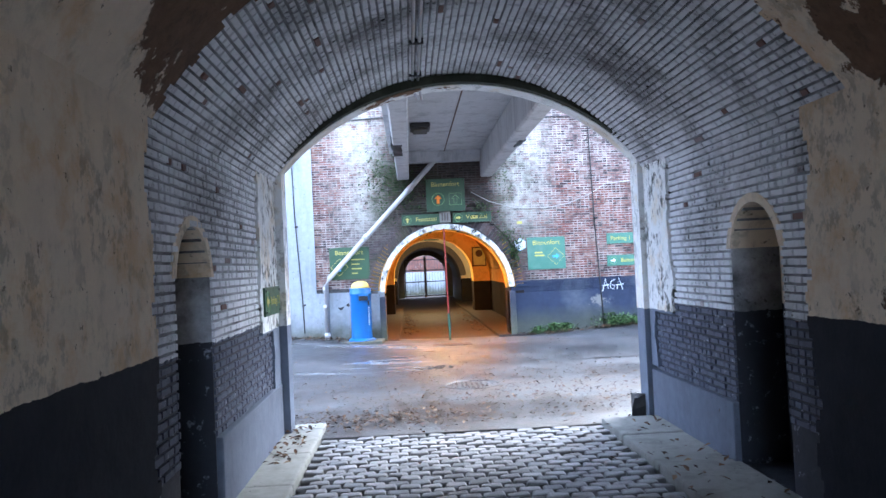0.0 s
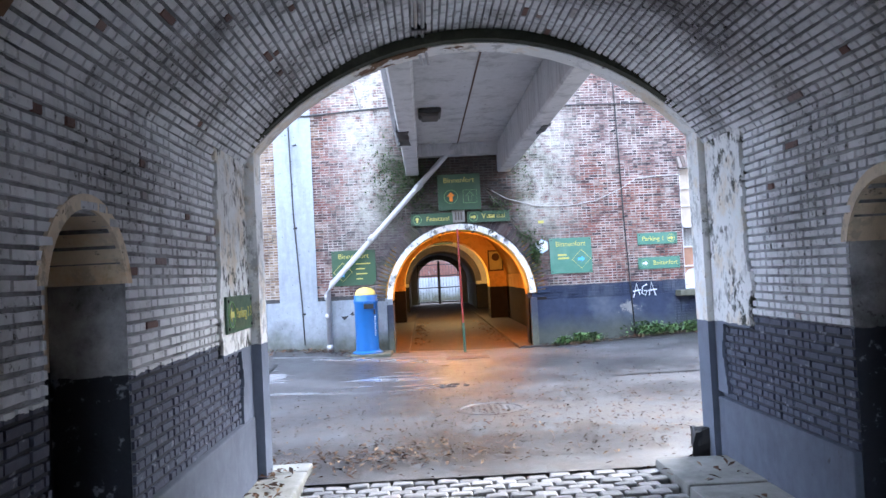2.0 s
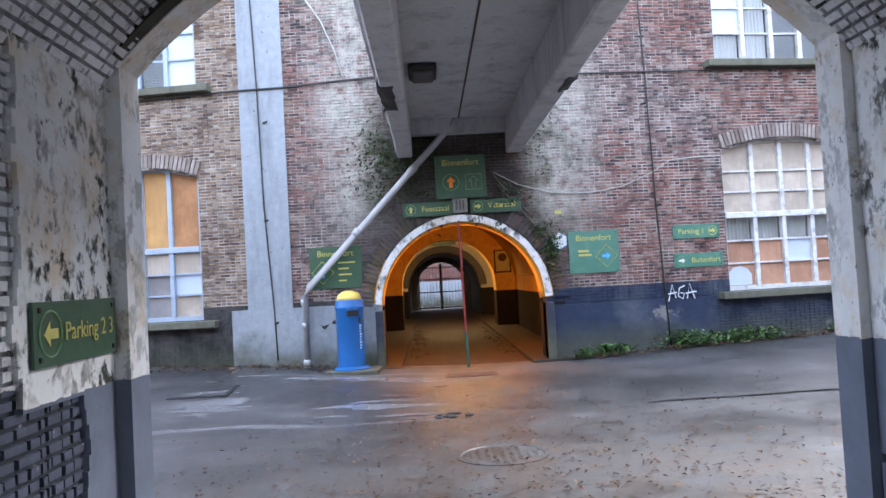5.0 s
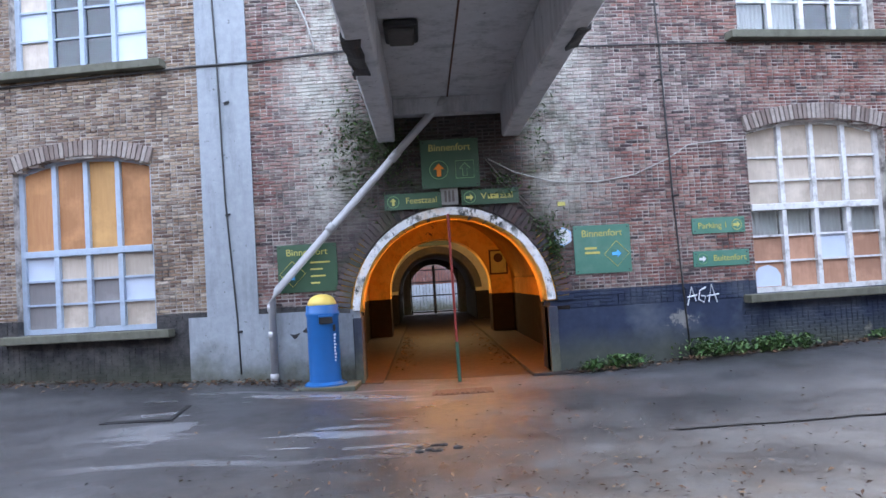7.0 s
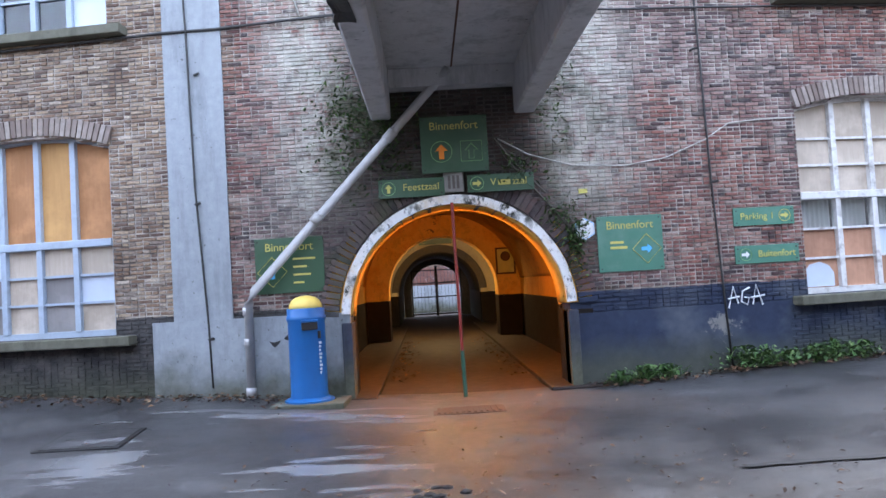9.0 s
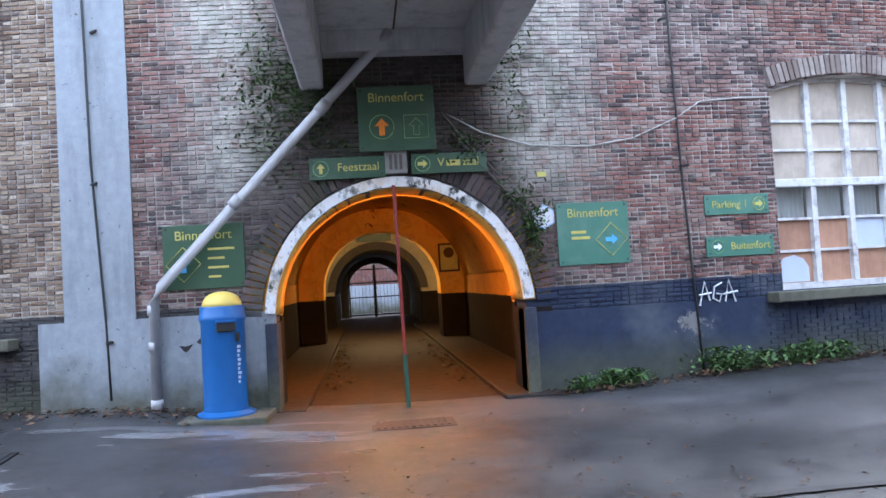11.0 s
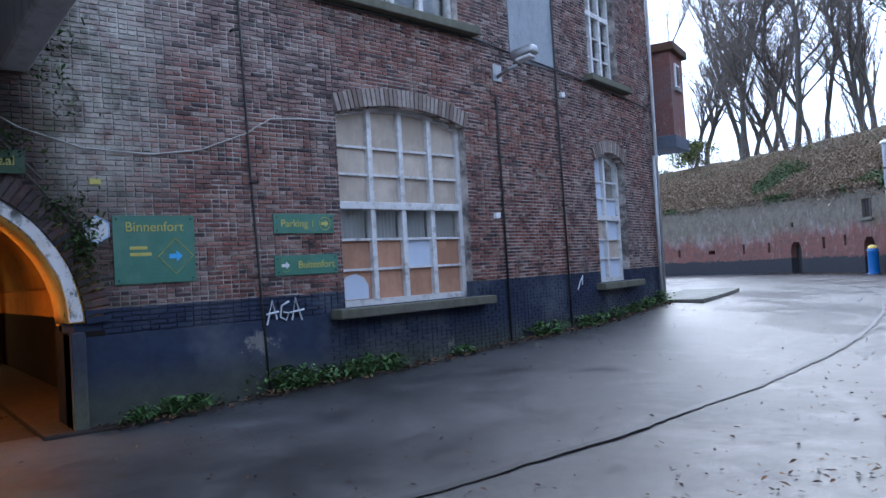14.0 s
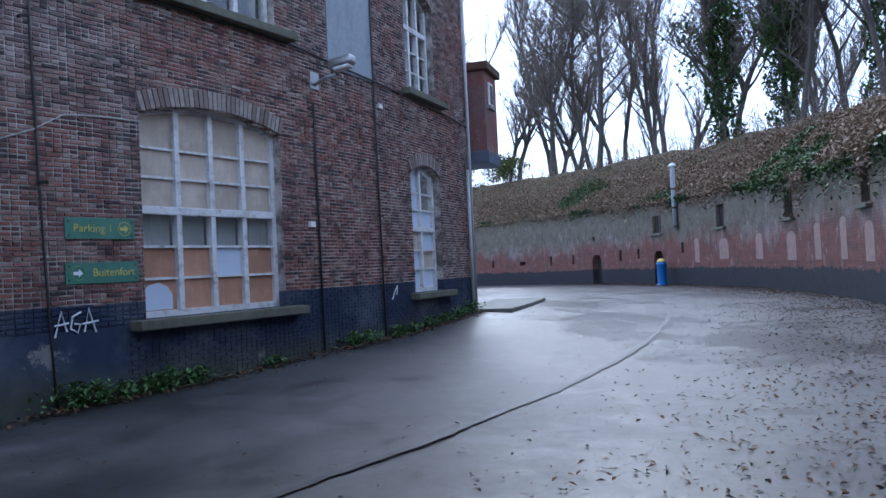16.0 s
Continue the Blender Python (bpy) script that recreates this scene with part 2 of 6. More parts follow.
def make_facade(joint):
    n = Nodes("facade_mortar" if joint else "facade_brick")
    x, y, z = n.xyz()
    if joint:
        c = n.mix(n.step(n.noise(3.2, 9, 0.75, w=17), 0.4, 0.58), n.mix(n.noise(17, 6, 0.7), (0.03, 0.026, 0.026), (0.2, 0.175, 0.16)), n.mix(n.noise(14, 6), (0.36, 0.32, 0.29), (0.62, 0.58, 0.53)))
    else:
        e = n.each()
        red = n.ramp(e, [(0, (0.035, 0.022, 0.025)), (0.3, (0.15, 0.055, 0.045)), (0.65, (0.27, 0.1, 0.075)), (0.9, (0.32, 0.17, 0.13)), (1, (0.4, 0.31, 0.27))])
        tan = n.ramp(e, [(0, (0.09, 0.05, 0.035)), (0.4, (0.27, 0.175, 0.11)), (0.75, (0.42, 0.32, 0.22)), (0.92, (0.2, 0.15, 0.12)), (1, (0.55, 0.46, 0.36))])
        mauve = n.ramp(e, [(0, (0.03, 0.024, 0.028)), (0.45, (0.17, 0.1, 0.095)), (0.88, (0.3, 0.2, 0.18)), (1, (0.4, 0.33, 0.3))])
        wv = n.math("MULTIPLY_ADD", n.noise(0.8, 5), 3.0, -1.5)
        c = n.mix(n.step(n.noise(0.55, 4, w=7), 0.44, 0.56), red, mauve)
        c = n.mix(n.step(n.math("ADD", x, wv), -1.8, -2.5), c, tan)
        c = n.mix(n.step(n.noise(42, 6, 0.75), 0.42, 0.66), c, n.mix(0.62, c, (0.03, 0.024, 0.026)))
        c = n.mix(n.math("MULTIPLY", n.step(n.noise(23, 8, 0.8, w=19), 0.56, 0.68), 0.36), c, (0.42, 0.37, 0.34))
    c = facade_paint(n, c, joint)
    return n.done(c, n.math("MULTIPLY_ADD", n.noise(12, 4), 0.35, 0.55), 0, n.noise(45, 8, 0.7), 0.5, 0.006, 0.35)


def make_white_brick(joint):
    """Lime-washed brick of the entrance vault: black paint low, sooty grime and mould high."""
    n = Nodes("white_mortar" if joint else "white_brick")
    x, y, z = n.xyz()
    fine = n.noise(9, 8, 0.75, w=2)
    big = n.noise(1.3, 7, 0.65, w=9)
    white = n.mix(fine, (0.72, 0.73, 0.76), (0.93, 0.93, 0.93))
    if joint:
        white = n.mix(n.step(n.noise(2.5, 7, 0.7, w=31), 0.35, 0.65), n.mix(0.45, white, (0.05, 0.05, 0.055)), n.mix(0.95, white, (0.03, 0.03, 0.034)))
        white = n.mix(n.step(z, 2.2, 2.6), white, n.mix(0.35, white, (0.04, 0.04, 0.045)))
    else:
        e = n.each()
        white = n.mix(n.math("MULTIPLY", e, 0.14), white, (0.4, 0.37, 0.36))
        white = n.mix(n.step(e, 0.985, 0.99), white, (0.19, 0.1, 0.08))
    grime = n.math("MULTIPLY", n.step(n.math("ADD", big, n.math("MULTIPLY", fine, 0.35)), 0.62, 0.84), n.math("MULTIPLY_ADD", n.step(z, 2.2, 2.7), 0.3, 0.5))
    c = n.mix(grime, white, (0.07, 0.058, 0.052))
    spots = n.step(n.noise(26, 6, 0.7, w=4), 0.57, 0.62)
    c = n.mix(n.math("MULTIPLY", spots, n.step(big, 0.42, 0.6)), c, (0.03, 0.028, 0.025))
    line = n.math("LESS_THAN", n.math("ADD", z, n.math("MULTIPLY_ADD", fine, 0.06, -0.03)), 1.09)
    black = n.mix(n.noise(8, 8, 0.75, w=3), (0.02, 0.023, 0.036), (0.12, 0.135, 0.19))
    if joint:
        black = n.mix(0.8, black, (0.008, 0.009, 0.012))
    chip = n.step(n.noise(13, 6, 0.7, w=6), 0.6, 0.66)
    black = n.mix(n.math("MULTIPLY", chip, 0.7), black, (0.3, 0.31, 0.36))
    c = n.mix(line, c, black)
    return n.done(c, n.math("MULTIPLY_ADD", fine, 0.3, 0.5), 0, n.noise(40, 8, 0.7), 0.5, 0.006, 0.35)


def make_plaster(name, pale, dark_low=True, mould=0.4, peel=0.62, low=1.13, black_lo=(0.008, 0.01, 0.014), black_hi=(0.04, 0.046, 0.065), brown=(0.16, 0.09, 0.05)):
    """Old lime plaster that has peeled in places, with black paint low down."""
    n = Nodes(name)
    x, y, z = n.xyz()
    fine = n.noise(8, 8, 0.7, w=2)
    big = n.noise(1.2, 8, 0.68, w=14)
    c = n.mix(fine, tuple(k * 0.72 for k in pale), pale)
    c = n.mix(n.math("MULTIPLY", n.step(n.noise(2.2, 8, 0.7, w=5), 0.5, 0.62), 0.7), c, tuple(k * f for k, f in zip(pale, (0.75, 0.6, 0.42))))
    fall = n.math("MULTIPLY", n.step(z, 2.05, 2.6), n.step(y, 2.3, 3.4))
    c = n.mix(n.step(n.math("MULTIPLY_ADD", fall, 0.2, big), peel, peel + 0.012), c, n.mix(n.noise(14, 7), tuple(k * 0.5 for k in brown), tuple(k * 1.5 for k in brown)))
    pock = n.step(n.noise(13, 6, 0.72, w=33), 0.635, 0.66)
    c = n.mix(n.math("MULTIPLY", pock, 0.75), c, tuple(k * 0.4 for k in brown))
    m = n.math("MULTIPLY", n.step(n.noise(9, 8, 0.72, stretch=(1, 1, 0.75), w=21), 0.5, 0.57), n.step(n.noise(1.7, 5, w=22), 0.42, 0.56))
    c = n.mix(n.math("MULTIPLY", m, mould), c, (0.022, 0.026, 0.016))
    if dark_low:
        line = n.math("LESS_THAN", n.math("ADD", z, n.math("MULTIPLY_ADD", fine, 0.05, -0.025)), low)
        k = n.mix(n.noise(5, 8, 0.7, w=3), black_lo, black_hi)
        c = n.mix(line, c, k)
    return n.done(c, n.math("MULTIPLY_ADD", fine, 0.25, 0.65), 0, n.math("ADD", n.noise(22, 8, 0.7), big), 0.45, 0.01, 0.18)


def make_asphalt():
    n = Nodes("wet_asphalt")
    x, y, z = n.xyz()
    grit = n.noise(160, 3, 0.7)
    big = n.noise(0.6, 7, 0.65, stretch=(1, 1.3, 1))
    mid = n.noise(3, 8, 0.7, w=4)
    c = n.mix(grit, (0.012, 0.012, 0.014), (0.095, 0.093, 0.094))
    chips = n.step(n.noise(75, 4, 0.75, w=11), 0.62, 0.7)
    c = n.mix(n.step(big, 0.42, 0.66), c, n.mix(grit, (0.06, 0.06, 0.062), (0.12, 0.117, 0.115)))
    # leaf mould and mud in front of the entrance vault
    mud = n.math("MULTIPLY", n.step(y, 12.4, 9.5), n.step(n.math("ABSOLUTE", n.math("SUBTRACT", x, 0.8)), 3.4, 1.5))
    mud = n.math("MULTIPLY", mud, n.step(mid, 0.38, 0.62))
    c = n.mix(n.math("MULTIPLY", mud, 0.7), c, n.mix(mid, (0.05, 0.034, 0.022), (0.12, 0.085, 0.058)))
    # paler grey towards the right lane, sky reflection put into the base colour
    c = n.mix(n.math("MULTIPLY", n.step(x, 4.0, 11.0), n.math("MULTIPLY_ADD", mid, 0.5, 0.35)), c, n.mix(grit, (0.06, 0.06, 0.063), (0.135, 0.135, 0.14)))
    pale = n.step(n.noise(1.0, 6, 0.6, w=9), 0.56, 0.72)
    c = n.mix(n.math("MULTIPLY", pale, 0.45), c, (0.17, 0.17, 0.175))
    # orange-brown stain before the gate, with the lamps' dim reflection in its colour
    stain_glow = n.math("MULTIPLY", n.step(n.math("ADD", n.math("ABSOLUTE", n.math("SUBTRACT", x, 0.8)), n.math("MULTIPLY", mid, 0.8)), 1.25, 0.6), n.math("MULTIPLY", n.step(y, 8.6, 10.5), n.step(mid, 0.36, 0.56)))
    c = n.mix(n.math("MULTIPLY", stain_glow, 0.36), c, n.mix(grit, (0.07, 0.03, 0.014), (0.16, 0.075, 0.035)))
    c = n.mix(n.math("MULTIPLY", n.step(n.noise(13, 8, 0.8, w=23), 0.46, 0.6), 0.5), c, n.mix(0.7, c, (0.008, 0.008, 0.009)))
    c = n.mix(n.math("MULTIPLY", chips, 0.4), c, (0.26, 0.26, 0.265))
    c = n.mix(n.math("MULTIPLY", n.step(n.noise(50, 5, 0.75, w=14), 0.6, 0.68), 0.7), c, (0.012, 0.011, 0.011))
    wet = n.step(n.math("ADD", n.math("MULTIPLY", mid, 0.4), n.noise(0.45, 6, 0.6, w=6)), 0.58, 0.8)
    near = n.math("MULTIPLY", n.step(y, 10.3, 12.5), n.step(n.math("ABSOLUTE", n.math("SUBTRACT", x, 0.2)), 3.5, 1.2))
    wet = n.math("MAXIMUM", wet, n.math("MULTIPLY", n.math("MULTIPLY", near, 0.3), n.step(mid, 0.3, 0.55)))
    wet = n.math("MAXIMUM", wet, n.math("MULTIPLY", n.step(x, 5.0, 9.0), n.math("MULTIPLY_ADD", big, 0.8, 0.15)))
    pool_sheen = n.step(n.noise(1.3, 5, 0.5, stretch=(0.55, 2.6, 1), w=3), 0.53, 0.56)
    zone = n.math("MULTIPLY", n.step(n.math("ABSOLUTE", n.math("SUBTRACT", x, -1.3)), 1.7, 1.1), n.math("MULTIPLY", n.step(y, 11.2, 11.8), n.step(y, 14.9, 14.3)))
    pool_sheen = n.math("MULTIPLY", pool_sheen, zone)
    rough = n.math("MULTIPLY_ADD", wet, -0.32, 0.6)
    rough = n.math("MULTIPLY", rough, n.math("MULTIPLY_ADD", pool_sheen, -0.85, 1.0))
    c = n.mix(n.math("MULTIPLY", wet, 0.4), c, (0.02, 0.02, 0.022))
    # pale colour in the pools stands in for the sky they reflect
    c = n.mix(n.math("MULTIPLY", pool_sheen, 0.6), c, (0.3, 0.3, 0.31))
    return n.done(c, rough, 0, n.math("MULTIPLY", n.math("ADD", n.math("MULTIPLY", grit, 0.6), mid), n.math("MULTIPLY_ADD", pool_sheen, -0.9, 1.0)), 0.6, 0.006, 0.5)


def make_concrete(name, lo, hi, streak=0.35):
    n = Nodes(name)
    fine = n.noise(11, 8, 0.7)
    c = n.mix(fine, lo, hi)
    run = n.step(n.noise(3, 7, 0.7, stretch=(1, 1, 0.2), w=5), 0.5, 0.72)
    c = n.mix(n.math("MULTIPLY", run, streak), c, tuple(k * 0.35 for k in lo))
    c = n.mix(n.math("MULTIPLY", n.step(n.noise(19, 5, 0.6, w=7), 0.66, 0.71), 0.8), c, (0.05, 0.05, 0.048))
    x, y, z = n.xyz()
    c = n.mix(n.math("MULTIPLY", n.step(n.math("ADD", z, n.math("MULTIPLY", n.noise(2.2, 6, 0.6, w=2), 0.9)), 1.15, 0.6), n.step(y, 13, 14)), c, n.mix(fine, (0.03, 0.035, 0.02), (0.16, 0.16, 0.12)))
    return n.done(c, 0.8, 0, n.noise(38, 8, 0.7), 0.4, 0.006, 0.3)


def make_wood(name, lo, hi, coat=0.0, vertical=True):
    n = Nodes(name)
    s = (7, 7, 0.7) if vertical else (0.7, 0.7, 7)
    c = n.mix(n.noise(4, 7, 0.65, stretch=s), lo, hi)
    c = n.mix(n.math("MULTIPLY", n.each(), 0.45), c, tuple(k * 0.6 for k in lo))
    c = n.mix(n.math("MULTIPLY", n.step(n.noise(2.4, 6, w=3), 0.48, 0.7), 0.4), c, tuple(min(k * 1.35, 1) for k in hi))
    if coat:
        n.bsdf.inputs["Coat Weight"].default_value, n.bsdf.inputs["Coat Roughness"].default_value = coat, 0.06
    return n.done(c, 0.7, 0, n.noise(9, 6, 0.6, stretch=s), 0.25, 0.003)


def make_leaves(name, stops, rough=0.6):
    n = Nodes(name)
    return n.done(n.ramp(n.each(), stops), rough, spec=0.25)


def make_cobble():
    n = Nodes("cobblestone")
    e = n.each()
    c = n.ramp(e, [(0, (0.13, 0.13, 0.135)), (0.5, (0.23, 0.225, 0.225)), (1, (0.34, 0.33, 0.33))])
    c = n.mix(n.math("MULTIPLY", n.noise(25, 7), 0.6), c, (0.08, 0.075, 0.07))
    return n.done(c, n.math("MULTIPLY_ADD", n.noise(9, 4), 0.4, 0.22), 0, n.noise(35, 6), 0.5, 0.006)


def make_glass():
    n = Nodes("window_glass")
    n.bsdf.inputs["Transmission Weight"].default_value = 1
    n.bsdf.inputs["IOR"].default_value = 1.45
    return n.done((0.93, 0.96, 0.95), 0.02)


def make_glow(name, color, power):
    n = Nodes(name)
    n.bsdf.inputs["Emission Color"].default_value = (*color, 1)
    n.bsdf.inputs["Emission Strength"].default_value = power
    return n.done(color, 0.5)


def make_bank():
    n = Nodes("leaf_litter_bank")
    c = n.mix(n.noise(5, 9, 0.75), (0.05, 0.035, 0.02), (0.26, 0.19, 0.11))
    c = n.mix(n.step(n.noise(0.7, 6, 0.65, w=4), 0.52, 0.62), c, n.mix(n.noise(9, 6), (0.02, 0.03, 0.012), (0.1, 0.12, 0.05)))
    return n.done(c, 0.9, 0, n.noise(9, 9, 0.75), 1.0, 0.08, 0.2)


def make_fort():
    """The outer wall: dark foot, red brick, lime bloom and moss under the bank."""
    n = Nodes("fort_brick")
    x, y, z = n.xyz()
    big = n.noise(0.8, 8, 0.7, stretch=(1, 1, 0.4))
    fine = n.noise(8, 7, 0.7, w=3)
    e = n.each()
    c = n.mix(fine, (0.11, 0.042, 0.034), (0.27, 0.12, 0.09))
    c = n.mix(n.math("MULTIPLY", e, 0.3), c, (0.1, 0.05, 0.045))
    pale = n.step(n.math("ADD", n.math("MULTIPLY", big, 1.6), n.math("MULTIPLY", z, 0.45)), 1.6, 1.95)
    c = n.mix(n.math("MULTIPLY", pale, 0.65), c, n.mix(fine, (0.2, 0.19, 0.18), (0.46, 0.43, 0.41)))
    moss = n.step(n.math("ADD", n.math("MULTIPLY", n.noise(0.9, 8, 0.7, w=11), 2.0), z), 2.9, 3.5)
    c = n.mix(n.math("MULTIPLY", moss, 0.7), c, n.mix(fine, (0.04, 0.042, 0.02), (0.19, 0.17, 0.1)))
    c = n.mix(n.math("MULTIPLY", n.step(n.noise(2.6, 9, 0.78, w=27), 0.45, 0.62), 0.6), c, n.mix(fine, (0.03, 0.024, 0.022), (0.12, 0.09, 0.08)))
    c = n.mix(n.math("MULTIPLY", n.step(n.noise(3.1, 9, 0.8, stretch=(1, 1, 0.5), w=41), 0.56, 0.66), 0.5), c, (0.42, 0.4, 0.38))
    course = n.math("LESS_THAN", n.math("FRACT", n.math("DIVIDE", z, 0.075)), 0.2)
    c = n.mix(n.math("MULTIPLY", course, 0.35), c, (0.06, 0.055, 0.05))
    low = n.math("LESS_THAN", n.math("ADD", z, n.math("MULTIPLY_ADD", fine, 0.5, n.math("MULTIPLY", big, 0.3))), 1.28)
    c = n.mix(low, c, n.mix(fine, (0.012, 0.013, 0.016), (0.055, 0.056, 0.062)))
    return n.done(c, 0.85, 0, n.noise(30, 8, 0.7), 0.6, 0.01, 0.25)


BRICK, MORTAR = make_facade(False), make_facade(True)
WBRICK, WMORTAR = make_white_brick(False), make_white_brick(True)
PLASTER = make_plaster("peeling_plaster", (0.88, 0.74, 0.56), mould=0.35, peel=0.66, black_lo=(0.004, 0.005, 0.008), black_hi=(0.02, 0.025, 0.038))
JAMB = make_plaster("mouldy_jamb_plaster", (0.88, 0.88, 0.86), mould=0.97, peel=0.72, low=1.02, black_lo=(0.09, 0.105, 0.14), black_hi=(0.2, 0.225, 0.28))
MOUTH = make_plaster("white_arch_plaster", (0.9, 0.9, 0.88), mould=0.45, peel=0.75, low=1.02, black_lo=(0.09, 0.105, 0.14), black_hi=(0.2, 0.225, 0.28))
MOSS = worn("black_moss", (0.03, 0.032, 0.02), 0.95, 0.5, 9, dirt=(0.12, 0.12, 0.09), dirt_amount=0.5)
GATE_JAMB = make_concrete("blue_black_render", (0.022, 0.027, 0.042), (0.075, 0.085, 0.115), 0.4)
PLINTH = make_concrete("plinth_render", (0.065, 0.074, 0.1), (0.15, 0.168, 0.21), 0.3)
INNER = make_plaster("orange_wall_paint", (0.88, 0.5, 0.1), mould=0.2, peel=0.8, low=1.0, black_lo=(0.006, 0.005, 0.005), black_hi=(0.025, 0.018, 0.015))
CREAM = make_plaster("cream_wall_paint", (0.75, 0.68, 0.5), mould=0.2, peel=0.8, low=1.0, black_lo=(0.006, 0.005, 0.005), black_hi=(0.025, 0.018, 0.015))
DARKIN = make_concrete("sooty_masonry", (0.07, 0.06, 0.055), (0.18, 0.16, 0.14))
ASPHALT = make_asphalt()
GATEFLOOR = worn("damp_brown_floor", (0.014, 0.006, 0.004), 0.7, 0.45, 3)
COBBLE = make_cobble()
SAND = worn("joint_sand", (0.05, 0.045, 0.04), 0.6, 0.4, 20)
KERB = make_concrete("kerb_stone", (0.16, 0.155, 0.14), (0.34, 0.335, 0.31), 0.5)
CEMENT = make_concrete("cement_render", (0.2, 0.225, 0.25), (0.4, 0.43, 0.455), 0.5)
BRIDGE = make_concrete("painted_bridge_concrete", (0.4, 0.4, 0.4), (0.62, 0.62, 0.62), 0.65)
SILL = make_concrete("mossy_stone_sill", (0.07, 0.07, 0.05), (0.19, 0.185, 0.14), 0.5)
FRAME = worn("flaking_white_paint", (0.64, 0.64, 0.63), 0.5, 0.2, 14, dirt=(0.17, 0.14, 0.11), dirt_amount=0.9)
FRAME_BLUE = worn("pale_blue_paint", (0.36, 0.43, 0.52), 0.5, 0.15, 14, dirt=(0.2, 0.2, 0.2), dirt_amount=0.4)
PLY = make_wood("orange_plywood", (0.36, 0.15, 0.055), (0.58, 0.3, 0.13))
PLY_YELLOW = make_wood("yellow_plywood", (0.4, 0.2, 0.065), (0.6, 0.35, 0.13))
BOARD_PALE = make_wood("pale_board_behind_glass", (0.42, 0.34, 0.26), (0.66, 0.58, 0.48), 0.6)
BOARD_ROSE = make_wood("orange_board_behind_glass", (0.34, 0.17, 0.1), (0.55, 0.31, 0.2), 0.5)
BOARD_GREY = make_wood("grey_board_behind_glass", (0.2, 0.19, 0.19), (0.32, 0.3, 0.29), 0.5)
PANEL_WHITE = worn("pale_blue_panel", (0.55, 0.62, 0.72), 0.35, 0.06, 4, dirt_amount=0.08)
GLASS = make_glass()
CURTAIN = worn("net_curtain", (0.42, 0.42, 0.41), 0.9, 0.1, 9, dirt_amount=0.1)
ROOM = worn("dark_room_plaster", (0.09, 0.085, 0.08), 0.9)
SIGN = worn("green_sign_enamel", (0.034, 0.088, 0.046), 0.42, 0.15, 5, dirt=(0.12, 0.16, 0.12), dirt_amount=0.3)
SIGN_PALE = worn("weathered_green_sign", (0.065, 0.19, 0.135), 0.4, 0.2, 4, dirt=(0.2, 0.32, 0.27), dirt_amount=0.5)
YELLOW = worn("yellow_lettering", (0.55, 0.5, 0.13), 0.5, 0.15, 12)
ORANGE = worn("orange_arrow", (0.85, 0.25, 0.02), 0.5, 0.05, 12, dirt_amount=0.05)
BLUE_ARROW = worn("light_blue_arrow", (0.1, 0.45, 0.85), 0.5, 0.05, 12, dirt_amount=0.05)
SIGN_LINE = worn("pale_green_line", (0.2, 0.38, 0.16), 0.5, 0.1, 12)
BIN_BLUE = worn("blue_bin_plastic", (0.012, 0.12, 0.36), 0.4, 0.12, 5, dirt=(0.03, 0.06, 0.12), dirt_amount=0.3)
BIN_YELLOW = worn("yellow_lid_plastic", (0.75, 0.55, 0.12), 0.45, 0.1, 5, dirt_amount=0.1)
WHITE = worn("white_enamel", (0.75, 0.76, 0.77), 0.4, 0.06, 6, dirt_amount=0.15)
BLACK = worn("black_iron", (0.015, 0.015, 0.016), 0.5, 0.3, 9)
RED = worn("red_pole_paint", (0.22, 0.022, 0.018), 0.5, 0.25, 12)
GREEN = worn("green_pole_paint", (0.02, 0.08, 0.05), 0.5, 0.2, 12)
PIPE = worn("grey_plastic_pipe", (0.42, 0.42, 0.42), 0.5, 0.12, 5, dirt=(0.12, 0.12, 0.1), dirt_amount=0.5)
CABLE = worn("dark_cable", (0.03, 0.03, 0.03), 0.6)
CABLE_PALE = worn("pale_cable", (0.42, 0.41, 0.38), 0.6)
RUST = worn("rusty_iron", (0.09, 0.045, 0.025), 0.8, 0.4, 12)
STEEL = worn("galvanised_steel", (0.4, 0.41, 0.42), 0.4, 0.15, 8, metal=0.8)
PAINT = worn("white_spray_paint", (0.62, 0.66, 0.7), 0.6, 0.15, 20, dirt=(0.1, 0.12, 0.16), dirt_amount=0.3)
FORT = make_fort()
FORT_JOINT = worn("fort_mortar", (0.16, 0.14, 0.13), 0.9, 0.4, 5)
BANK = make_bank()
BARK = worn("grey_bark", (0.075, 0.065, 0.055), 0.9, 0.4, 5, dirt=(0.05, 0.07, 0.03), dirt_amount=0.5)
# twigs lighter than the bark, haze of the distance put into their colour
TWIG = worn("bare_twigs", (0.15, 0.125, 0.105), 0.9, 0.3, 5)
IVY = make_leaves("ivy_leaves", [(0, (0.015, 0.032, 0.01)), (0.5, (0.035, 0.075, 0.02)), (1, (0.09, 0.14, 0.045))], 0.45)
WEED = make_leaves("weed_leaves", [(0, (0.03, 0.07, 0.015)), (0.6, (0.06, 0.13, 0.035)), (1, (0.15, 0.22, 0.08))], 0.5)
DEAD = make_leaves("dead_leaves", [(0, (0.02, 0.013, 0.01)), (0.45, (0.06, 0.033, 0.02)), (0.85, (0.13, 0.07, 0.037)), (1, (0.26, 0.18, 0.11))], 0.85)
BRACKEN = make_leaves("dry_bracken", [(0, (0.09, 0.06, 0.04)), (0.5, (0.22, 0.155, 0.105)), (1, (0.38, 0.3, 0.21))], 0.8)
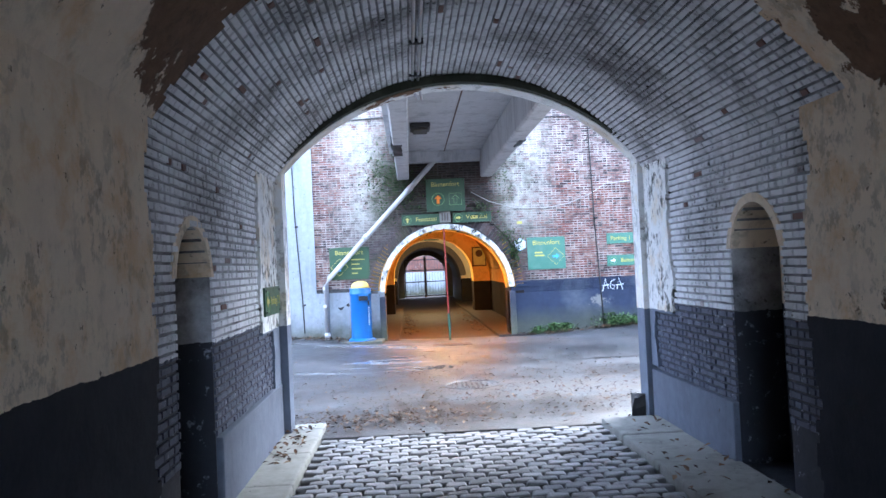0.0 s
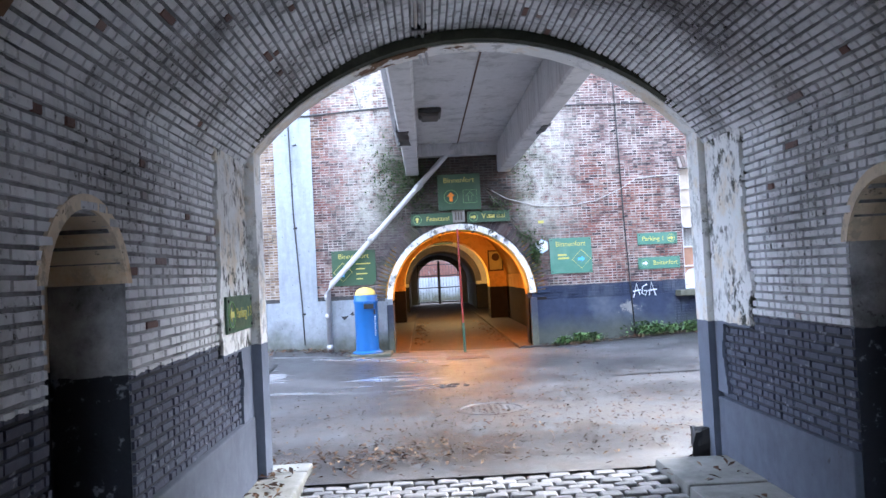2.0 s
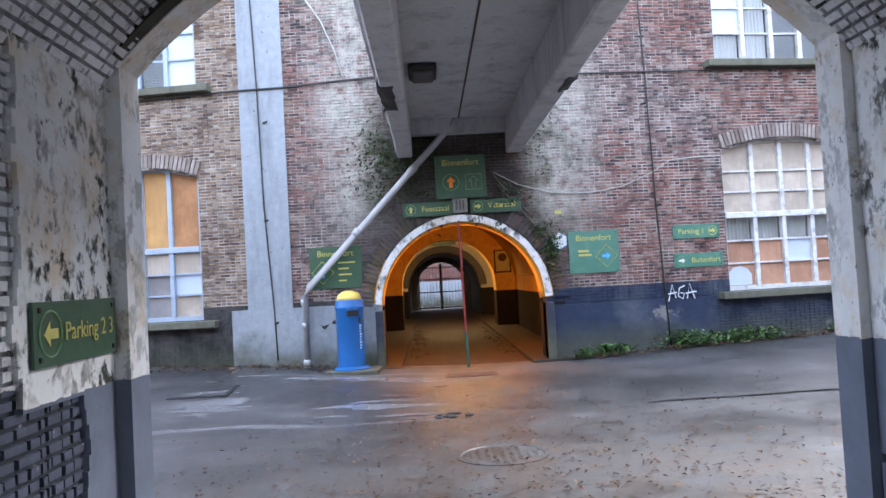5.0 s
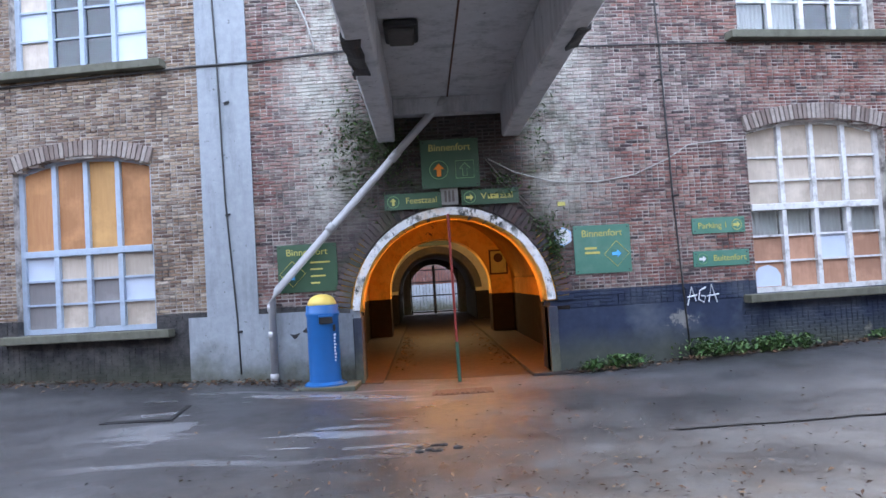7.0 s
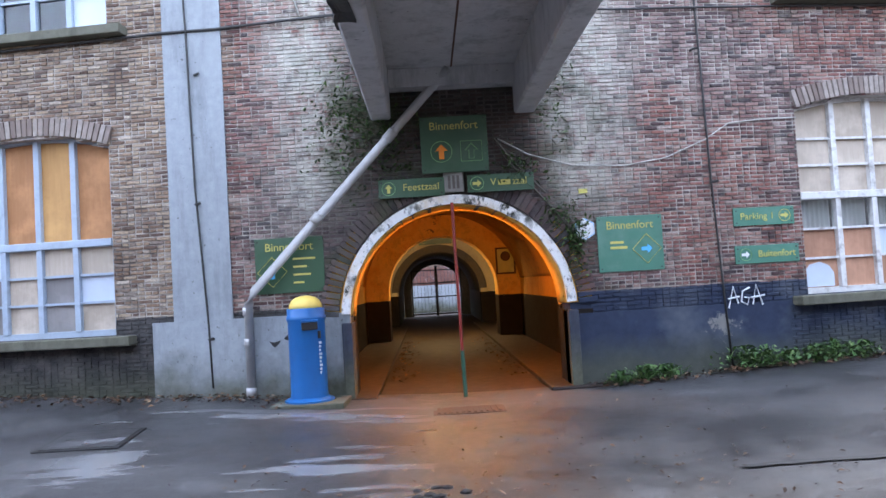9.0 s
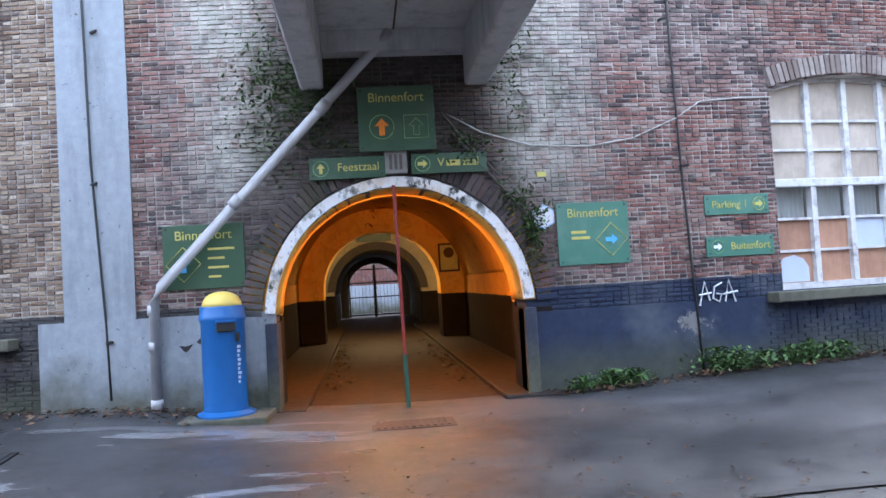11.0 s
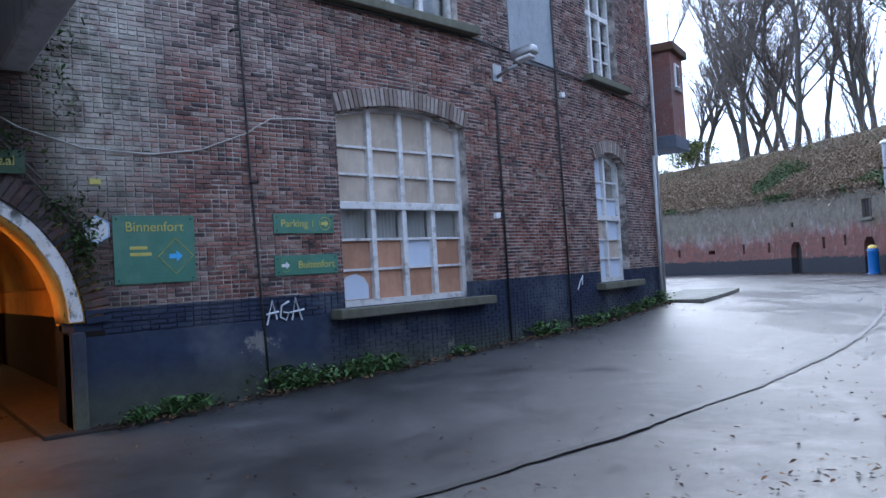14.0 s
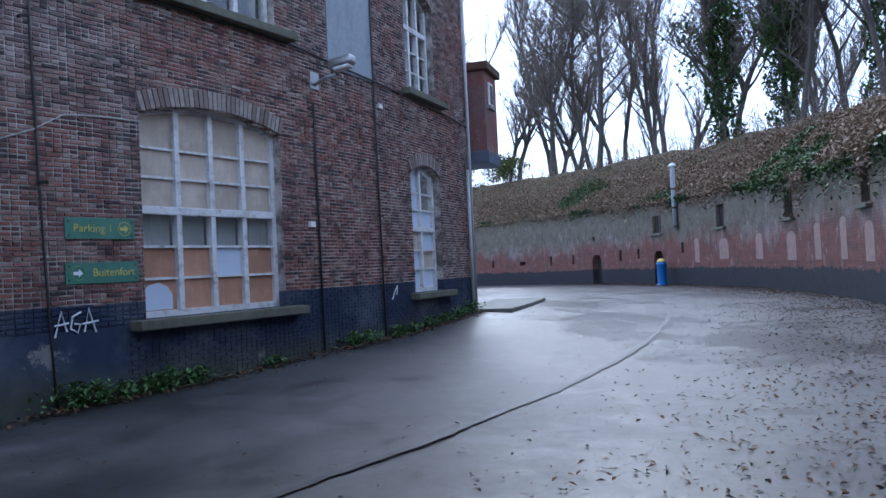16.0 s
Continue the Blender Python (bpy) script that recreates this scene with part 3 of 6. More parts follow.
BUSH = make_leaves("bush_leaves", [(0, (0.05, 0.07, 0.02)), (1, (0.2, 0.22, 0.08))], 0.6)


# ---- courses of brick on any surface ----
def free_spans(u0, u1, blocks):
    spans = [(u0, u1)]
    for a, b in blocks:
        spans = [p for lo, hi in spans for p in ((lo, min(hi, a)), (max(lo, b), hi)) if p[1] - p[0] > 0.012]
    return spans


def course_cells(u0, u1, v0, v1, blocked, length, height, joint, rng):
    """Cells (ua, ub, va, vb) of a bonded brick sheet with openings left out."""
    cells, rows = [], max(1, round((v1 - v0) / height))
    h = (v1 - v0) / rows
    for i in range(rows):
        va, vb = v0 + i * h, v0 + (i + 1) * h
        for lo, hi in free_spans(u0, u1, blocked((va + vb) / 2)):
            edges, u = [lo], math.floor(lo / length) * length + (i % 2) * length / 2
            while u < hi:
                if u > lo + 0.03 and u < hi - 0.03:
                    edges.append(u)
                    if joint and rng.random() < 0.45 and u + length / 2 < hi - 0.03:
                        edges.append(u + length / 2)
                u += length
            edges.append(hi)
            cells += [(a + joint / 2, b - joint / 2, va + joint / 2, vb - joint / 2) for a, b in zip(edges, edges[1:]) if b - a > joint * 2]
    return cells


def brick_mesh(name, cells, surf, material, out=0.012, back=-0.02, chamfer=0.004, rng=None):
    verts, faces = [], []
    for ua, ub, va, vb in cells:
        k, n = (rng.uniform(-0.005, 0.004) if rng else 0), len(verts)
        j = [rng.uniform(-0.0025, 0.0025) if rng else 0 for _ in range(4)]
        for u, v in ((ua, va), (ub, va), (ub, vb), (ua, vb)):
            verts.append(surf(u, v, back))
        c = chamfer
        for (u, v), q in zip(((ua + c, va + c), (ub - c, va + c), (ub - c, vb - c), (ua + c, vb - c)), j):
            verts.append(surf(u + q, v + q, out + k))
        faces += [(n + 4, n + 5, n + 6, n + 7), (n, n + 1, n + 5, n + 4), (n + 1, n + 2, n + 6, n + 5), (n + 2, n + 3, n + 7, n + 6), (n + 3, n, n + 4, n + 7)]
    return flat_mesh(name, verts, faces, material)


def backing_mesh(name, u0, u1, v0, v1, blocked, surf, material, depth=0.4, height=0.08, step=0.6):
    """The solid wall behind the bricks, as full blocks between the openings."""
    verts, faces = [], []
    rows = max(1, round((v1 - v0) / height))
    h = (v1 - v0) / rows
    for i in range(rows):
        va, vb = v0 + i * h, v0 + (i + 1) * h
        for lo, hi in free_spans(u0, u1, blocked((va + vb) / 2)):
            k = max(1, math.ceil((hi - lo) / step))
            us, n = [lo + (hi - lo) * q / k for q in range(k + 1)], len(verts)
            for u in us:
                verts += [surf(u, va, 0), surf(u, vb, 0), surf(u, vb, -depth), surf(u, va, -depth)]
            for q in range(k):
                a = n + 4 * q
                faces += [(a + e, a + 4 + e, a + 4 + (e + 1) % 4, a + (e + 1) % 4) for e in range(4)]
            faces += [(n, n + 1, n + 2, n + 3), (n + 4 * k + 3, n + 4 * k + 2, n + 4 * k + 1, n + 4 * k)]
    return flat_mesh(name, verts, faces, material)


def structure(name, me, label, category="wall"):
    return tagged(new(name, me), label, category, kind="structure")


def stuff_child(name, me, parent):
    ob = new(name, me)
    ob.parent = parent
    return tagged(ob, kind="stuff")


def arch_rise(x, half, rise):
    """Height of a segmental arch over its springing at x from the middle."""
    r = (half * half + rise * rise) / (2 * rise)
    return math.sqrt(max(r * r - x * x, 0)) - (r - rise)


def arch_cut(v, mid, half, foot, spring, rise):
    """The span that an arched opening cuts at height v."""
    if v < foot or v > spring + rise:
        return []
    if v <= spring:
        return [(mid - half, mid + half)]
    r = (half * half + rise * rise) / (2 * rise)
    w = math.sqrt(max(r * r - (v - spring + r - rise) ** 2, 0))
    return [(mid - w, mid + w)]


def arch_points(half, spring, rise, mid=0.0, n=24):
    return [(mid + half * math.cos(math.pi * (1 - i / n)), spring + arch_rise(half * math.cos(math.pi * (1 - i / n)), half, rise)) for i in range(n + 1)]


def arch_plate(x0, x1, z0, z1, mid, half, spring, rise, y0, y1):
    return prism([(x0, z0), (mid - half, z0), *arch_points(half, spring, rise, mid), (mid + half, z0), (x1, z0), (x1, z1), (x0, z1)], y0, y1)


def arch_band(half, spring, rise, thick, mid, y0, y1, n=28):
    inner = arch_points(half, spring, rise, mid, n)
    outer = arch_points(half + thick, spring, rise + thick, mid, n)
    bm = bmesh.new()
    rows = [[bm.verts.new((x, y, z)) for y in (y0, y1) for x, z in (a, b)] for a, b in zip(inner, outer)]
    for p, q in zip(rows, rows[1:]):
        for i, j in ((0, 1), (1, 3), (3, 2), (2, 0)):
            bm.faces.new((p[i], p[j], q[j], q[i]))
    bm.faces.new((rows[0][0], rows[0][1], rows[0][3], rows[0][2]))
    bm.faces.new((rows[-1][0], rows[-1][2], rows[-1][3], rows[-1][1]))
    return bm


def setting(name, bm, material, label, category, smooth=False):
    return tagged(part(name, bm, material, None, "", smooth), label, category, kind="structure")


# ---- ground ----
def moat_floor():
    verts, faces = [], []
    ss = [-40 + i * 0.5 for i in range(245)]
    rs = [R_IN - 2.6 + j * (R_OUT + 0.3 - R_IN + 2.6) / 32 for j in range(33)]
    for s in ss:
        for r in rs:
            x, y, _ = ring(s, r)
            verts.append((x, y, ground_z(x, y) + 0.012 * (noise.noise((x * 0.8, y * 0.8, 0)))))
    m = len(rs)
    for i in range(len(ss) - 1):
        for j in range(m - 1):
            a = i * m + j
            s = ss[i]
            if rs[j] < R_IN - 0.3 and -14 < s < S_END - 0.3:
                continue
            faces.append((a, a + 1, a + m + 1, a + m))
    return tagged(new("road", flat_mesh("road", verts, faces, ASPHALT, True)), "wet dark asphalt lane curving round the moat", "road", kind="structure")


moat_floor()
setting("floor_entrance", boxed(-1.7, 2.7, -5, 8.2, -0.3, -0.06), SAND, "sandy bed of the cobbled entrance floor", "floor")
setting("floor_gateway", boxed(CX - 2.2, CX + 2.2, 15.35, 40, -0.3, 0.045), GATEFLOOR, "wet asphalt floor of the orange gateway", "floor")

# ---- outer earth bank and far land ----
verts, faces = [], []
prof = ((41.9, 3.75), (42.4, 4.15), (43.5, 4.85), (45, 5.7), (47, 6.5), (49.5, 7.3), (53, 7.7), (60, 7.8), (90, 7.0), (200, 5), (600, 2))
ss = [-62 + i * 0.7 for i in range(232)]
for s in ss:
    a = s / R_OUT
    drop = lerp_table(s, ((8, -0.45), (20, -0.35), (35, 0.05), (52, 0.4), (90, 0.4)))
    for j, (r, z) in enumerate(prof):
        jig = 0 if j == 0 else 0.35 * noise.noise((s * 0.35, r * 0.35, 2)) + 0.15 * noise.noise((s * 1.7, r * 1.7, 5))
        mouth = 1.1 * max(0, 1 - (abs(s) / 4.5) ** 4) * max(0, 1 - (r - 42) / 6) if abs(s) < 4.5 else 0
        verts.append((CX + r * math.sin(a), CY - r * math.cos(a), z + drop + jig + mouth))
m = len(prof)
for i in range(len(ss) - 1):
    for j in range(m - 1):
        a = i * m + j
        if abs(ss[i]) < 5 and prof[j][0] > 52:
            continue
        faces.append((a, a + m, a + m + 1, a + 1))
structure("ground_bank", flat_mesh("ground_bank", verts, faces, BANK, True), "earth bank covered in brown leaf litter", "ground")

# ---- entrance vault ----
XL, XR, MID = -1.25, 2.25, 0.5
HALF, SPRING, RISE = 1.75, 2.3, 0.98
VR = (HALF * HALF + RISE * RISE) / (2 * RISE)
VZ, VA = SPRING + RISE - VR, math.asin(HALF / ((HALF * HALF + RISE * RISE) / (2 * RISE)))
NICHE_L, NICHE_R = (4.535, 0.375, 1.5, 0.31), (4.98, 0.37, 1.53, 0.31)


def left_face(u, v, d):
    return (XL + d, u, v)


def right_face(u, v, d):
    return (XR - d, -u, v)


def vault_face(u, v, d):
    a = v / VR - VA
    return (MID + (VR - d) * math.sin(a), u, VZ + (VR - d) * math.cos(a))


def left_cut(v):
    return arch_cut(v, NICHE_L[0], NICHE_L[1], 0, NICHE_L[2], NICHE_L[3])


def right_cut(v):
    return arch_cut(v, -NICHE_R[0], NICHE_R[1], 0, NICHE_R[2], NICHE_R[3])


rng = random.Random(4)
wall_l = structure("wall_entrance_west", backing_mesh("wall_entrance_west", -5, 7.2, -0.1, SPRING, left_cut, left_face, WMORTAR, 0.7, 0.065, 20), "whitewashed brick side wall with black painted foot")
wall_r = structure("wall_entrance_east", backing_mesh("wall_entrance_east", -7.2, 5, -0.1, SPRING, right_cut, right_face, WMORTAR, 0.7, 0.065, 20), "whitewashed brick side wall with black painted foot")
for nm, x0, x1, y0, y1 in (("west", XL - 0.72, XL - 0.34, 3.9, 5.2), ("east", XR + 0.34, XR + 0.72, 4.3, 5.6)):
    setting("niche_back_" + nm, boxed(x0, x1, y0, y1, -0.1, 2.0), PLASTER, "plastered back of a tall wall niche", "niche")
for nm, px, yc, nn, turn in (("west", XL, NICHE_L[0], NICHE_L, 90), ("east", XR, NICHE_R[0], NICHE_R, -90)):
    ob = setting("trim_niche_" + nm, arch_band(nn[1] - 0.012, nn[2], nn[3] - 0.012, 0.06, 0, -0.0165, 0.36), PLASTER, "cream plastered reveal of a tall wall niche", "trim")
    ob.matrix_world = pose(px, yc, 0, 0, 0, turn)
arc = 2 * VA * VR
vault = structure("ceiling_entrance", backing_mesh("ceiling_entrance", -5, 7.2, 0, arc, lambda v: [], vault_face, WMORTAR, 0.5, 0.1, 20), "sooty whitewashed brick barrel vault", "ceiling")
# unseen ground, added where the vault's back stays open to let light in
setting("ground_forecourt", boxed(-8, 9, -40, -4.99, -0.3, -0.05), ASPHALT, "added unseen asphalt ground behind the vault's open end", "ground")
# plaster skins of the inner half
plaster_end = 3.75


def skin(name, surf, u0, u1, v0, v1, material, label, d=0.02, blocked=lambda v: []):
    cells = []
    rows = max(1, round((v1 - v0) / 0.065))
    for i in range(rows):
        va, vb = v0 + (v1 - v0) * i / rows, v0 + (v1 - v0) * (i + 1) / rows
        e = 0.16 * noise.noise((va * 2.3, 3 + d, 1)) + 0.06 * noise.noise((va * 11, 7, 1))
        for lo, hi in free_spans(u0, u1 + e, blocked((va + vb) / 2)):
            cells.append((lo, hi, va, vb))
    return structure(name, brick_mesh(name, cells, surf, material, d, -0.02, 0.0), label)


skin("plaster_west", left_face, -5, plaster_end, -0.1, SPRING, PLASTER, "peeling cream plaster over black painted foot", 0.03)
skin("plaster_vault", vault_face, -5, plaster_end + 0.1, 0, arc, PLASTER, "peeling stained plaster under the vault", 0.03)


def right_skin(u, v, d):
    return (XR - d, u, v)


skin("plaster_east", right_skin, -5, plaster_end + 0.5, -0.1, SPRING, PLASTER, "peeling cream plaster over black painted foot", 0.03)
# rendered plinths and jambs by the mouth
setting("plinth_west", boxed(XL - 0.05, XL + 0.045, 4.92, 7.18, -0.1, 0.5, 0.012), PLINTH, "grey rendered wall plinth", "plinth")
setting("plinth_east", boxed(XR - 0.045, XR + 0.05, 5.36, 7.18, -0.1, 0.46, 0.012), PLINTH, "grey rendered wall plinth", "plinth")


def jamb_skin(name, surf, u0, u1, label):
    cells = []
    for i in range(30):
        va, vb = 0.5 + i * 0.063, 0.5 + (i + 1) * 0.063
        e = 0.1 * noise.noise((va * 3, 9, u0)) + 0.04 * noise.noise((va * 15, 4, u0))
        if va < 1.0:
            e += 0.5
        cells.append((u0 + e, u1, va, vb))
    structure(name, brick_mesh(name, cells, surf, JAMB, 0.035, -0.02, 0.0), label)


jamb_skin("jamb_west", left_face, 6.4, 7.2, "mould-stained white plaster of the vault's mouth")
jamb_skin("jamb_east", right_skin, 6.55, 7.2, "mould-stained white plaster of the vault's mouth")
setting("arch_entrance", arch_plate(-2.9, 3.9, -0.1, 4.0, MID + 0.01, 1.655, 2.44, 0.74, 7.19, 7.42), MOUTH, "white plastered arch at the mouth of the vault", "arch")

setting("trim_entrance", arch_band(1.663, 2.44, 0.748, 0.075, MID + 0.01, 7.1, 7.192), MOSS, "black mossy joint behind the plastered arch", "trim")

# kerbs of the entrance
for nm, x0, x1, y0, y1, tip in (("west", XL, -0.87, -5, 7.62, 0.12), ("east", 1.69, XR, -5, 7.12, 0.1)):
    bm = bmesh.new()
    y = y0
    while y < y1 - 0.02:
        yb = min(y + 0.95, y1)
        box(bm, x0, x1, y + 0.004, yb - 0.004, -0.2, 0.045 + rng.uniform(-0.006, 0.006), 0.02)
        y = yb
    setting("kerb_" + nm, bm, KERB, "worn grey stone kerb along the vault wall", "kerb")

# ---- facade of the inner fort ----
# (middle, half width, foot, springing, rise)
OPENINGS = {
    "gate": (0.0, 1.27, -1, 0.95, 1.29),
    "right": (5.22, 1.07, 0.95, 3.17, 0.16),
    "far": (10.38, 0.62, 0.95, 3.0, 0.17),
    "left": (-4.98, 1.0, 0.95, 3.17, 0.17),
    "right_up": (5.22, 1.07, 4.55, 6.7, 0.18),
    "far_up": (10.38, 0.62, 4.42, 6.1, 0.2),
    "left_up": (-4.95, 1.0, 4.55, 6.7, 0.18),
}


def facade_cut(v):
    return [c for o in OPENINGS.values() for c in arch_cut(v, *o)]


def facade_face(u, v, d):
    return ring(u, R_IN + d, v)


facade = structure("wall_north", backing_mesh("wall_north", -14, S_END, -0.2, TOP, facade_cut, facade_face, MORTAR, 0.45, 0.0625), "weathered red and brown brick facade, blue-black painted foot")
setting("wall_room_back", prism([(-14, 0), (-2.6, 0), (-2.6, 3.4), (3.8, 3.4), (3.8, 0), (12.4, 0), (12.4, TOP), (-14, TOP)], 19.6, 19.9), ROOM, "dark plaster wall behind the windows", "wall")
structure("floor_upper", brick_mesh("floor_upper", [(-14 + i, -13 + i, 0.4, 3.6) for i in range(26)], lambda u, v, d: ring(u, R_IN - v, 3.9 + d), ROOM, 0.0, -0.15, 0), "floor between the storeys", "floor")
structure("roof_slab", brick_mesh("roof_slab", [(-14 + i * 0.99, -13.01 + i * 0.99, -0.15, 9) for i in range(27)], lambda u, v, d: ring(u, R_IN - v, TOP + 0.1 + d), CEMENT, 0.15, -0.1, 0), "grey roof slab", "roof")
bm = boxed(-0.45, 0, 0, 9, -0.2, TOP)
end = setting("wall_return", bm, MORTAR, "brick end wall of the building", "wall")
end.matrix_world = on_wall(S_END)
# cement strips and plinth patches
for nm, s0, s1, z0, z1, out, mat_, lab in (
    ("strip_cement", -3.27, -2.58, 0, TOP, 0.035, CEMENT, "pale grey cement strip up the facade"),
    ("strip_cement_far", 7.4, 8.62, 4.3, TOP, 0.025, CEMENT, "grey cement patch high on the facade"),
    ("patch_cement", -3.52, -1.24, -0.1, 1.07, 0.05, CEMENT, "grey cement render at the facade's foot"),
    ("patch_blue", 1.3, 3.9, -0.1, 0.9, 0.022, MORTAR, "blue-black painted render at the facade's foot"),
):
    structure(nm, backing_mesh(nm, s0, s1, z0, z1, lambda v: [], lambda u, v, d, o=out: facade_face(u, v, d + o), mat_, out + 0.03, z1 - z0, 0.4), lab)

# ---- gateway behind the facade ----
def passage(name, y0, y1, half, spring, rise, material, label):
    """A vaulted stretch: two walls and a ceiling shell."""
    for side, sg in (("west", -1), ("east", 1)):
        a, b = sorted((CX + sg * half, CX + sg * (half + 0.3)))
        setting(f"wall_{name}_{side}", boxed(a, b, y0, y1, -0.1, spring), material, label, "wall")
    setting("ceiling_" + name, arch_band(half, spring, rise, 0.3, CX, y0, y1), material, label.replace("wall", "vault"), "ceiling", True)


passage("gate_mouth", 15.42, 16.05, 1.23, 0.95, 1.27, INNER, "orange painted wall inside the gate")
setting("arch_gate_inner", arch_plate(CX - 2.3, CX + 2.3, 0, 3.4, CX, 1.235, 0.95, 1.275, 15.9, 16.04), INNER, "orange painted inner face of the gate arch", "arch")
passage("chamber", 16.05, 23.9, 1.72, 1.35, 1.5, INNER, "orange painted chamber wall with dark foot")
setting("arch_second", arch_plate(CX - 2.3, CX + 2.3, 0, 3.4, CX, 1.22, 1.15, 1.24, 23.9, 24.7), INNER, "orange painted arch across the gateway", "arch")
passage("second_chamber", 24.7, 29.9, 1.72, 1.35, 1.5, CREAM, "cream painted chamber wall with dark foot")
setting("arch_third", arch_plate(CX - 2.3, CX + 2.3, 0, 3.4, CX, 1.24, 1.0, 1.3, 29.9, 30.4), CREAM, "dark masonry arch across the gateway", "arch")
passage("last", 30.4, 37.4, 1.3, 1.0, 1.3, DARKIN, "dark masonry passage wall")
setting("arch_last", arch_plate(CX - 2.3, CX + 2.3, 0, 3.4, CX, 1.0, 1.15, 0.92, 37.4, 37.8), DARKIN, "dark masonry arch of the far exit", "arch")
for side, sg in (("west", -1), ("east", 1)):
    a, b = sorted((CX + sg * 0.98, CX + sg * 1.72))
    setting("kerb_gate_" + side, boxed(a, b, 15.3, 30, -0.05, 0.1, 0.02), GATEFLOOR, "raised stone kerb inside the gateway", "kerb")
far_yard = setting("ground_courtyard", boxed(CX - 12, CX + 12, 37.8, 60, -0.3, 0.04), ASPHALT, "courtyard ground beyond the passage", "ground")
# low pale backdrop, added for the bright strip at the exit's foot
setting("backdrop_courtyard", boxed(CX - 6, CX + 6, 41.3, 41.5, 0, 1.25), CEMENT, "added pale backdrop band across the courtyard", "backdrop")

# tall backdrop added to keep the bright open sky out of the exit
setting("backdrop_yard_wall", boxed(CX - 6, CX + 6, 42.5, 42.9, 0, 7), FORT, "added tall brick backdrop that blocks the courtyard sky", "backdrop")
setting("trim_third_arch", arch_band(1.2, 1.0, 1.26, 0.22, CX, 29.8, 30.0), DARKIN, "dark ring round the inner arch", "trim")

# ---- bridge over the moat ----
bridge = thing("footbridge", pose(CX, 0, 0), "white painted concrete bridge deck between two beams", "bridge")
part("deck", boxed(-1.02, 1.02, 7.42, 15.39, 3.76, 4.0), BRIDGE, bridge)
for a, b in ((-0.89, -0.66), (0.76, 1.0)):
    bm = boxed(a, b, 7.42, 15.39, 3.24, 3.757)
    bmesh.ops.bevel(bm, geom=[e for e in bm.edges if abs((e.verts[0].co - e.verts[1].co).y) > 1], offset=0.02, segments=1, affect="EDGES")
    part("beam", bm, BRIDGE, bridge)
part("joint_seam", boxed(0.045, 0.065, 7.45, 15.37, 3.752, 3.762), RUST, bridge, "dark seam with drips under the deck")
part("end_beam", boxed(-0.655, 0.755, 15.15, 15.38, 3.55, 3.757), BRIDGE, bridge)
for x0, x1, y0, y1, z0, z1 in ((-0.9, -0.76, 11.0, 12.0, 3.225, 3.32), (-0.91, -0.86, 11.2, 12.3, 3.27, 3.5), (0.9, 1.008, 11.0, 11.5, 3.228, 3.3)):
    bm = boxed(x0, x1, y0, y1, z0, z1)
    bmesh.ops.subdivide_edges(bm, edges=bm.edges[:], cuts=4, use_grid_fill=True)
    for v in bm.verts:
        v.co += 0.03 * noise.noise_vector(v.co * 7)
    part("spalled_patch", bm, BLACK, bridge, "dark broken concrete with rusty bars")
lamp = thing("bulkhead_lamp", pose(CX - 0.46, 12.35, 3.757), "old oval bulkhead lamp under the bridge deck, unlit", "lamp")
part("lamp_body", boxed(-0.16, 0.16, -0.28, 0.28, -0.07, 0.0, 0.03), BLACK, lamp)
part("lamp_glass", boxed(-0.12, 0.12, -0.22, 0.22, -0.11, -0.06, 0.025), ROOM, lamp, "dirty glass cover")

# ---- outer wall of the moat ----
DOORS = [(43.8, 0.47), (37.62, 0.47)]
SLITS = [(37.66, 0.4, 2.45, 3.25), (31.6, 0.38, 2.4, 3.3), (25.5, 0.36, 2.35, 3.25), (19.25, 0.34, 2.3, 3.25), (13.5, 0.34, 2.25, 3.2)]
LOOPS = [(57, 0.1, 1.25, 1.7), (54.6, 0.1, 1.25, 1.7), (51.5, 0.3, 1.3, 1.5), (48.5, 0.1, 1.25, 1.75), (46.2, 0.1, 1.25, 1.75), (41.4, 0.12, 1.3, 1.85), (39.6, 0.1, 1.35, 1.85), (35.3, 0.12, 1.5, 2.0), (44.0, 0.1, 2.4, 2.65)]


def outer_cut(v):
    top = next((s for s in range(3, 80) if 3.75 + lerp_table(s, ((8, -0.45), (20, -0.35), (35, 0.05), (52, 0.4), (90, 0.4))) > v + 0.1), 80)
    if v > 3.2:
        return [(0, top)]
    cuts = [c for s, w in DOORS for c in arch_cut(v, s, w, -1, 1.3, 0.4)]
    return cuts + [(s - w, s + w) for s, w, a, b in SLITS + LOOPS if a < v < b]


def outer_face(u, v, d):
    return ring(u, R_OUT - d, v, R_OUT)


def outer_face_left(u, v, d):
    return ring(-u, R_OUT - d, v, R_OUT)


outer_wall = structure("wall_moat", backing_mesh("wall_moat", 3.1, 78, -0.2, 4.2, outer_cut, outer_face, FORT, 0.75, 0.075, 1.0), "stained red brick moat wall with dark foot")
structure("wall_moat_west", backing_mesh("wall_moat_west", 2.1, 55, -0.2, 3.6, lambda v: [], outer_face_left, FORT, 0.75, 0.075, 1.2), "stained red brick moat wall with dark foot")
# black sheet behind the wall, gives the openings their deep shade by colour
structure("wall_moat_back", brick_mesh("wall_moat_back", [(8 + i, 9 + i, 0, 4.1) for i in range(70)], lambda u, v, d: ring(u, R_OUT + 0.6 - d, v, R_OUT), BLACK, 0.05, -0.02, 0), "black back standing in for shade in the wall openings")


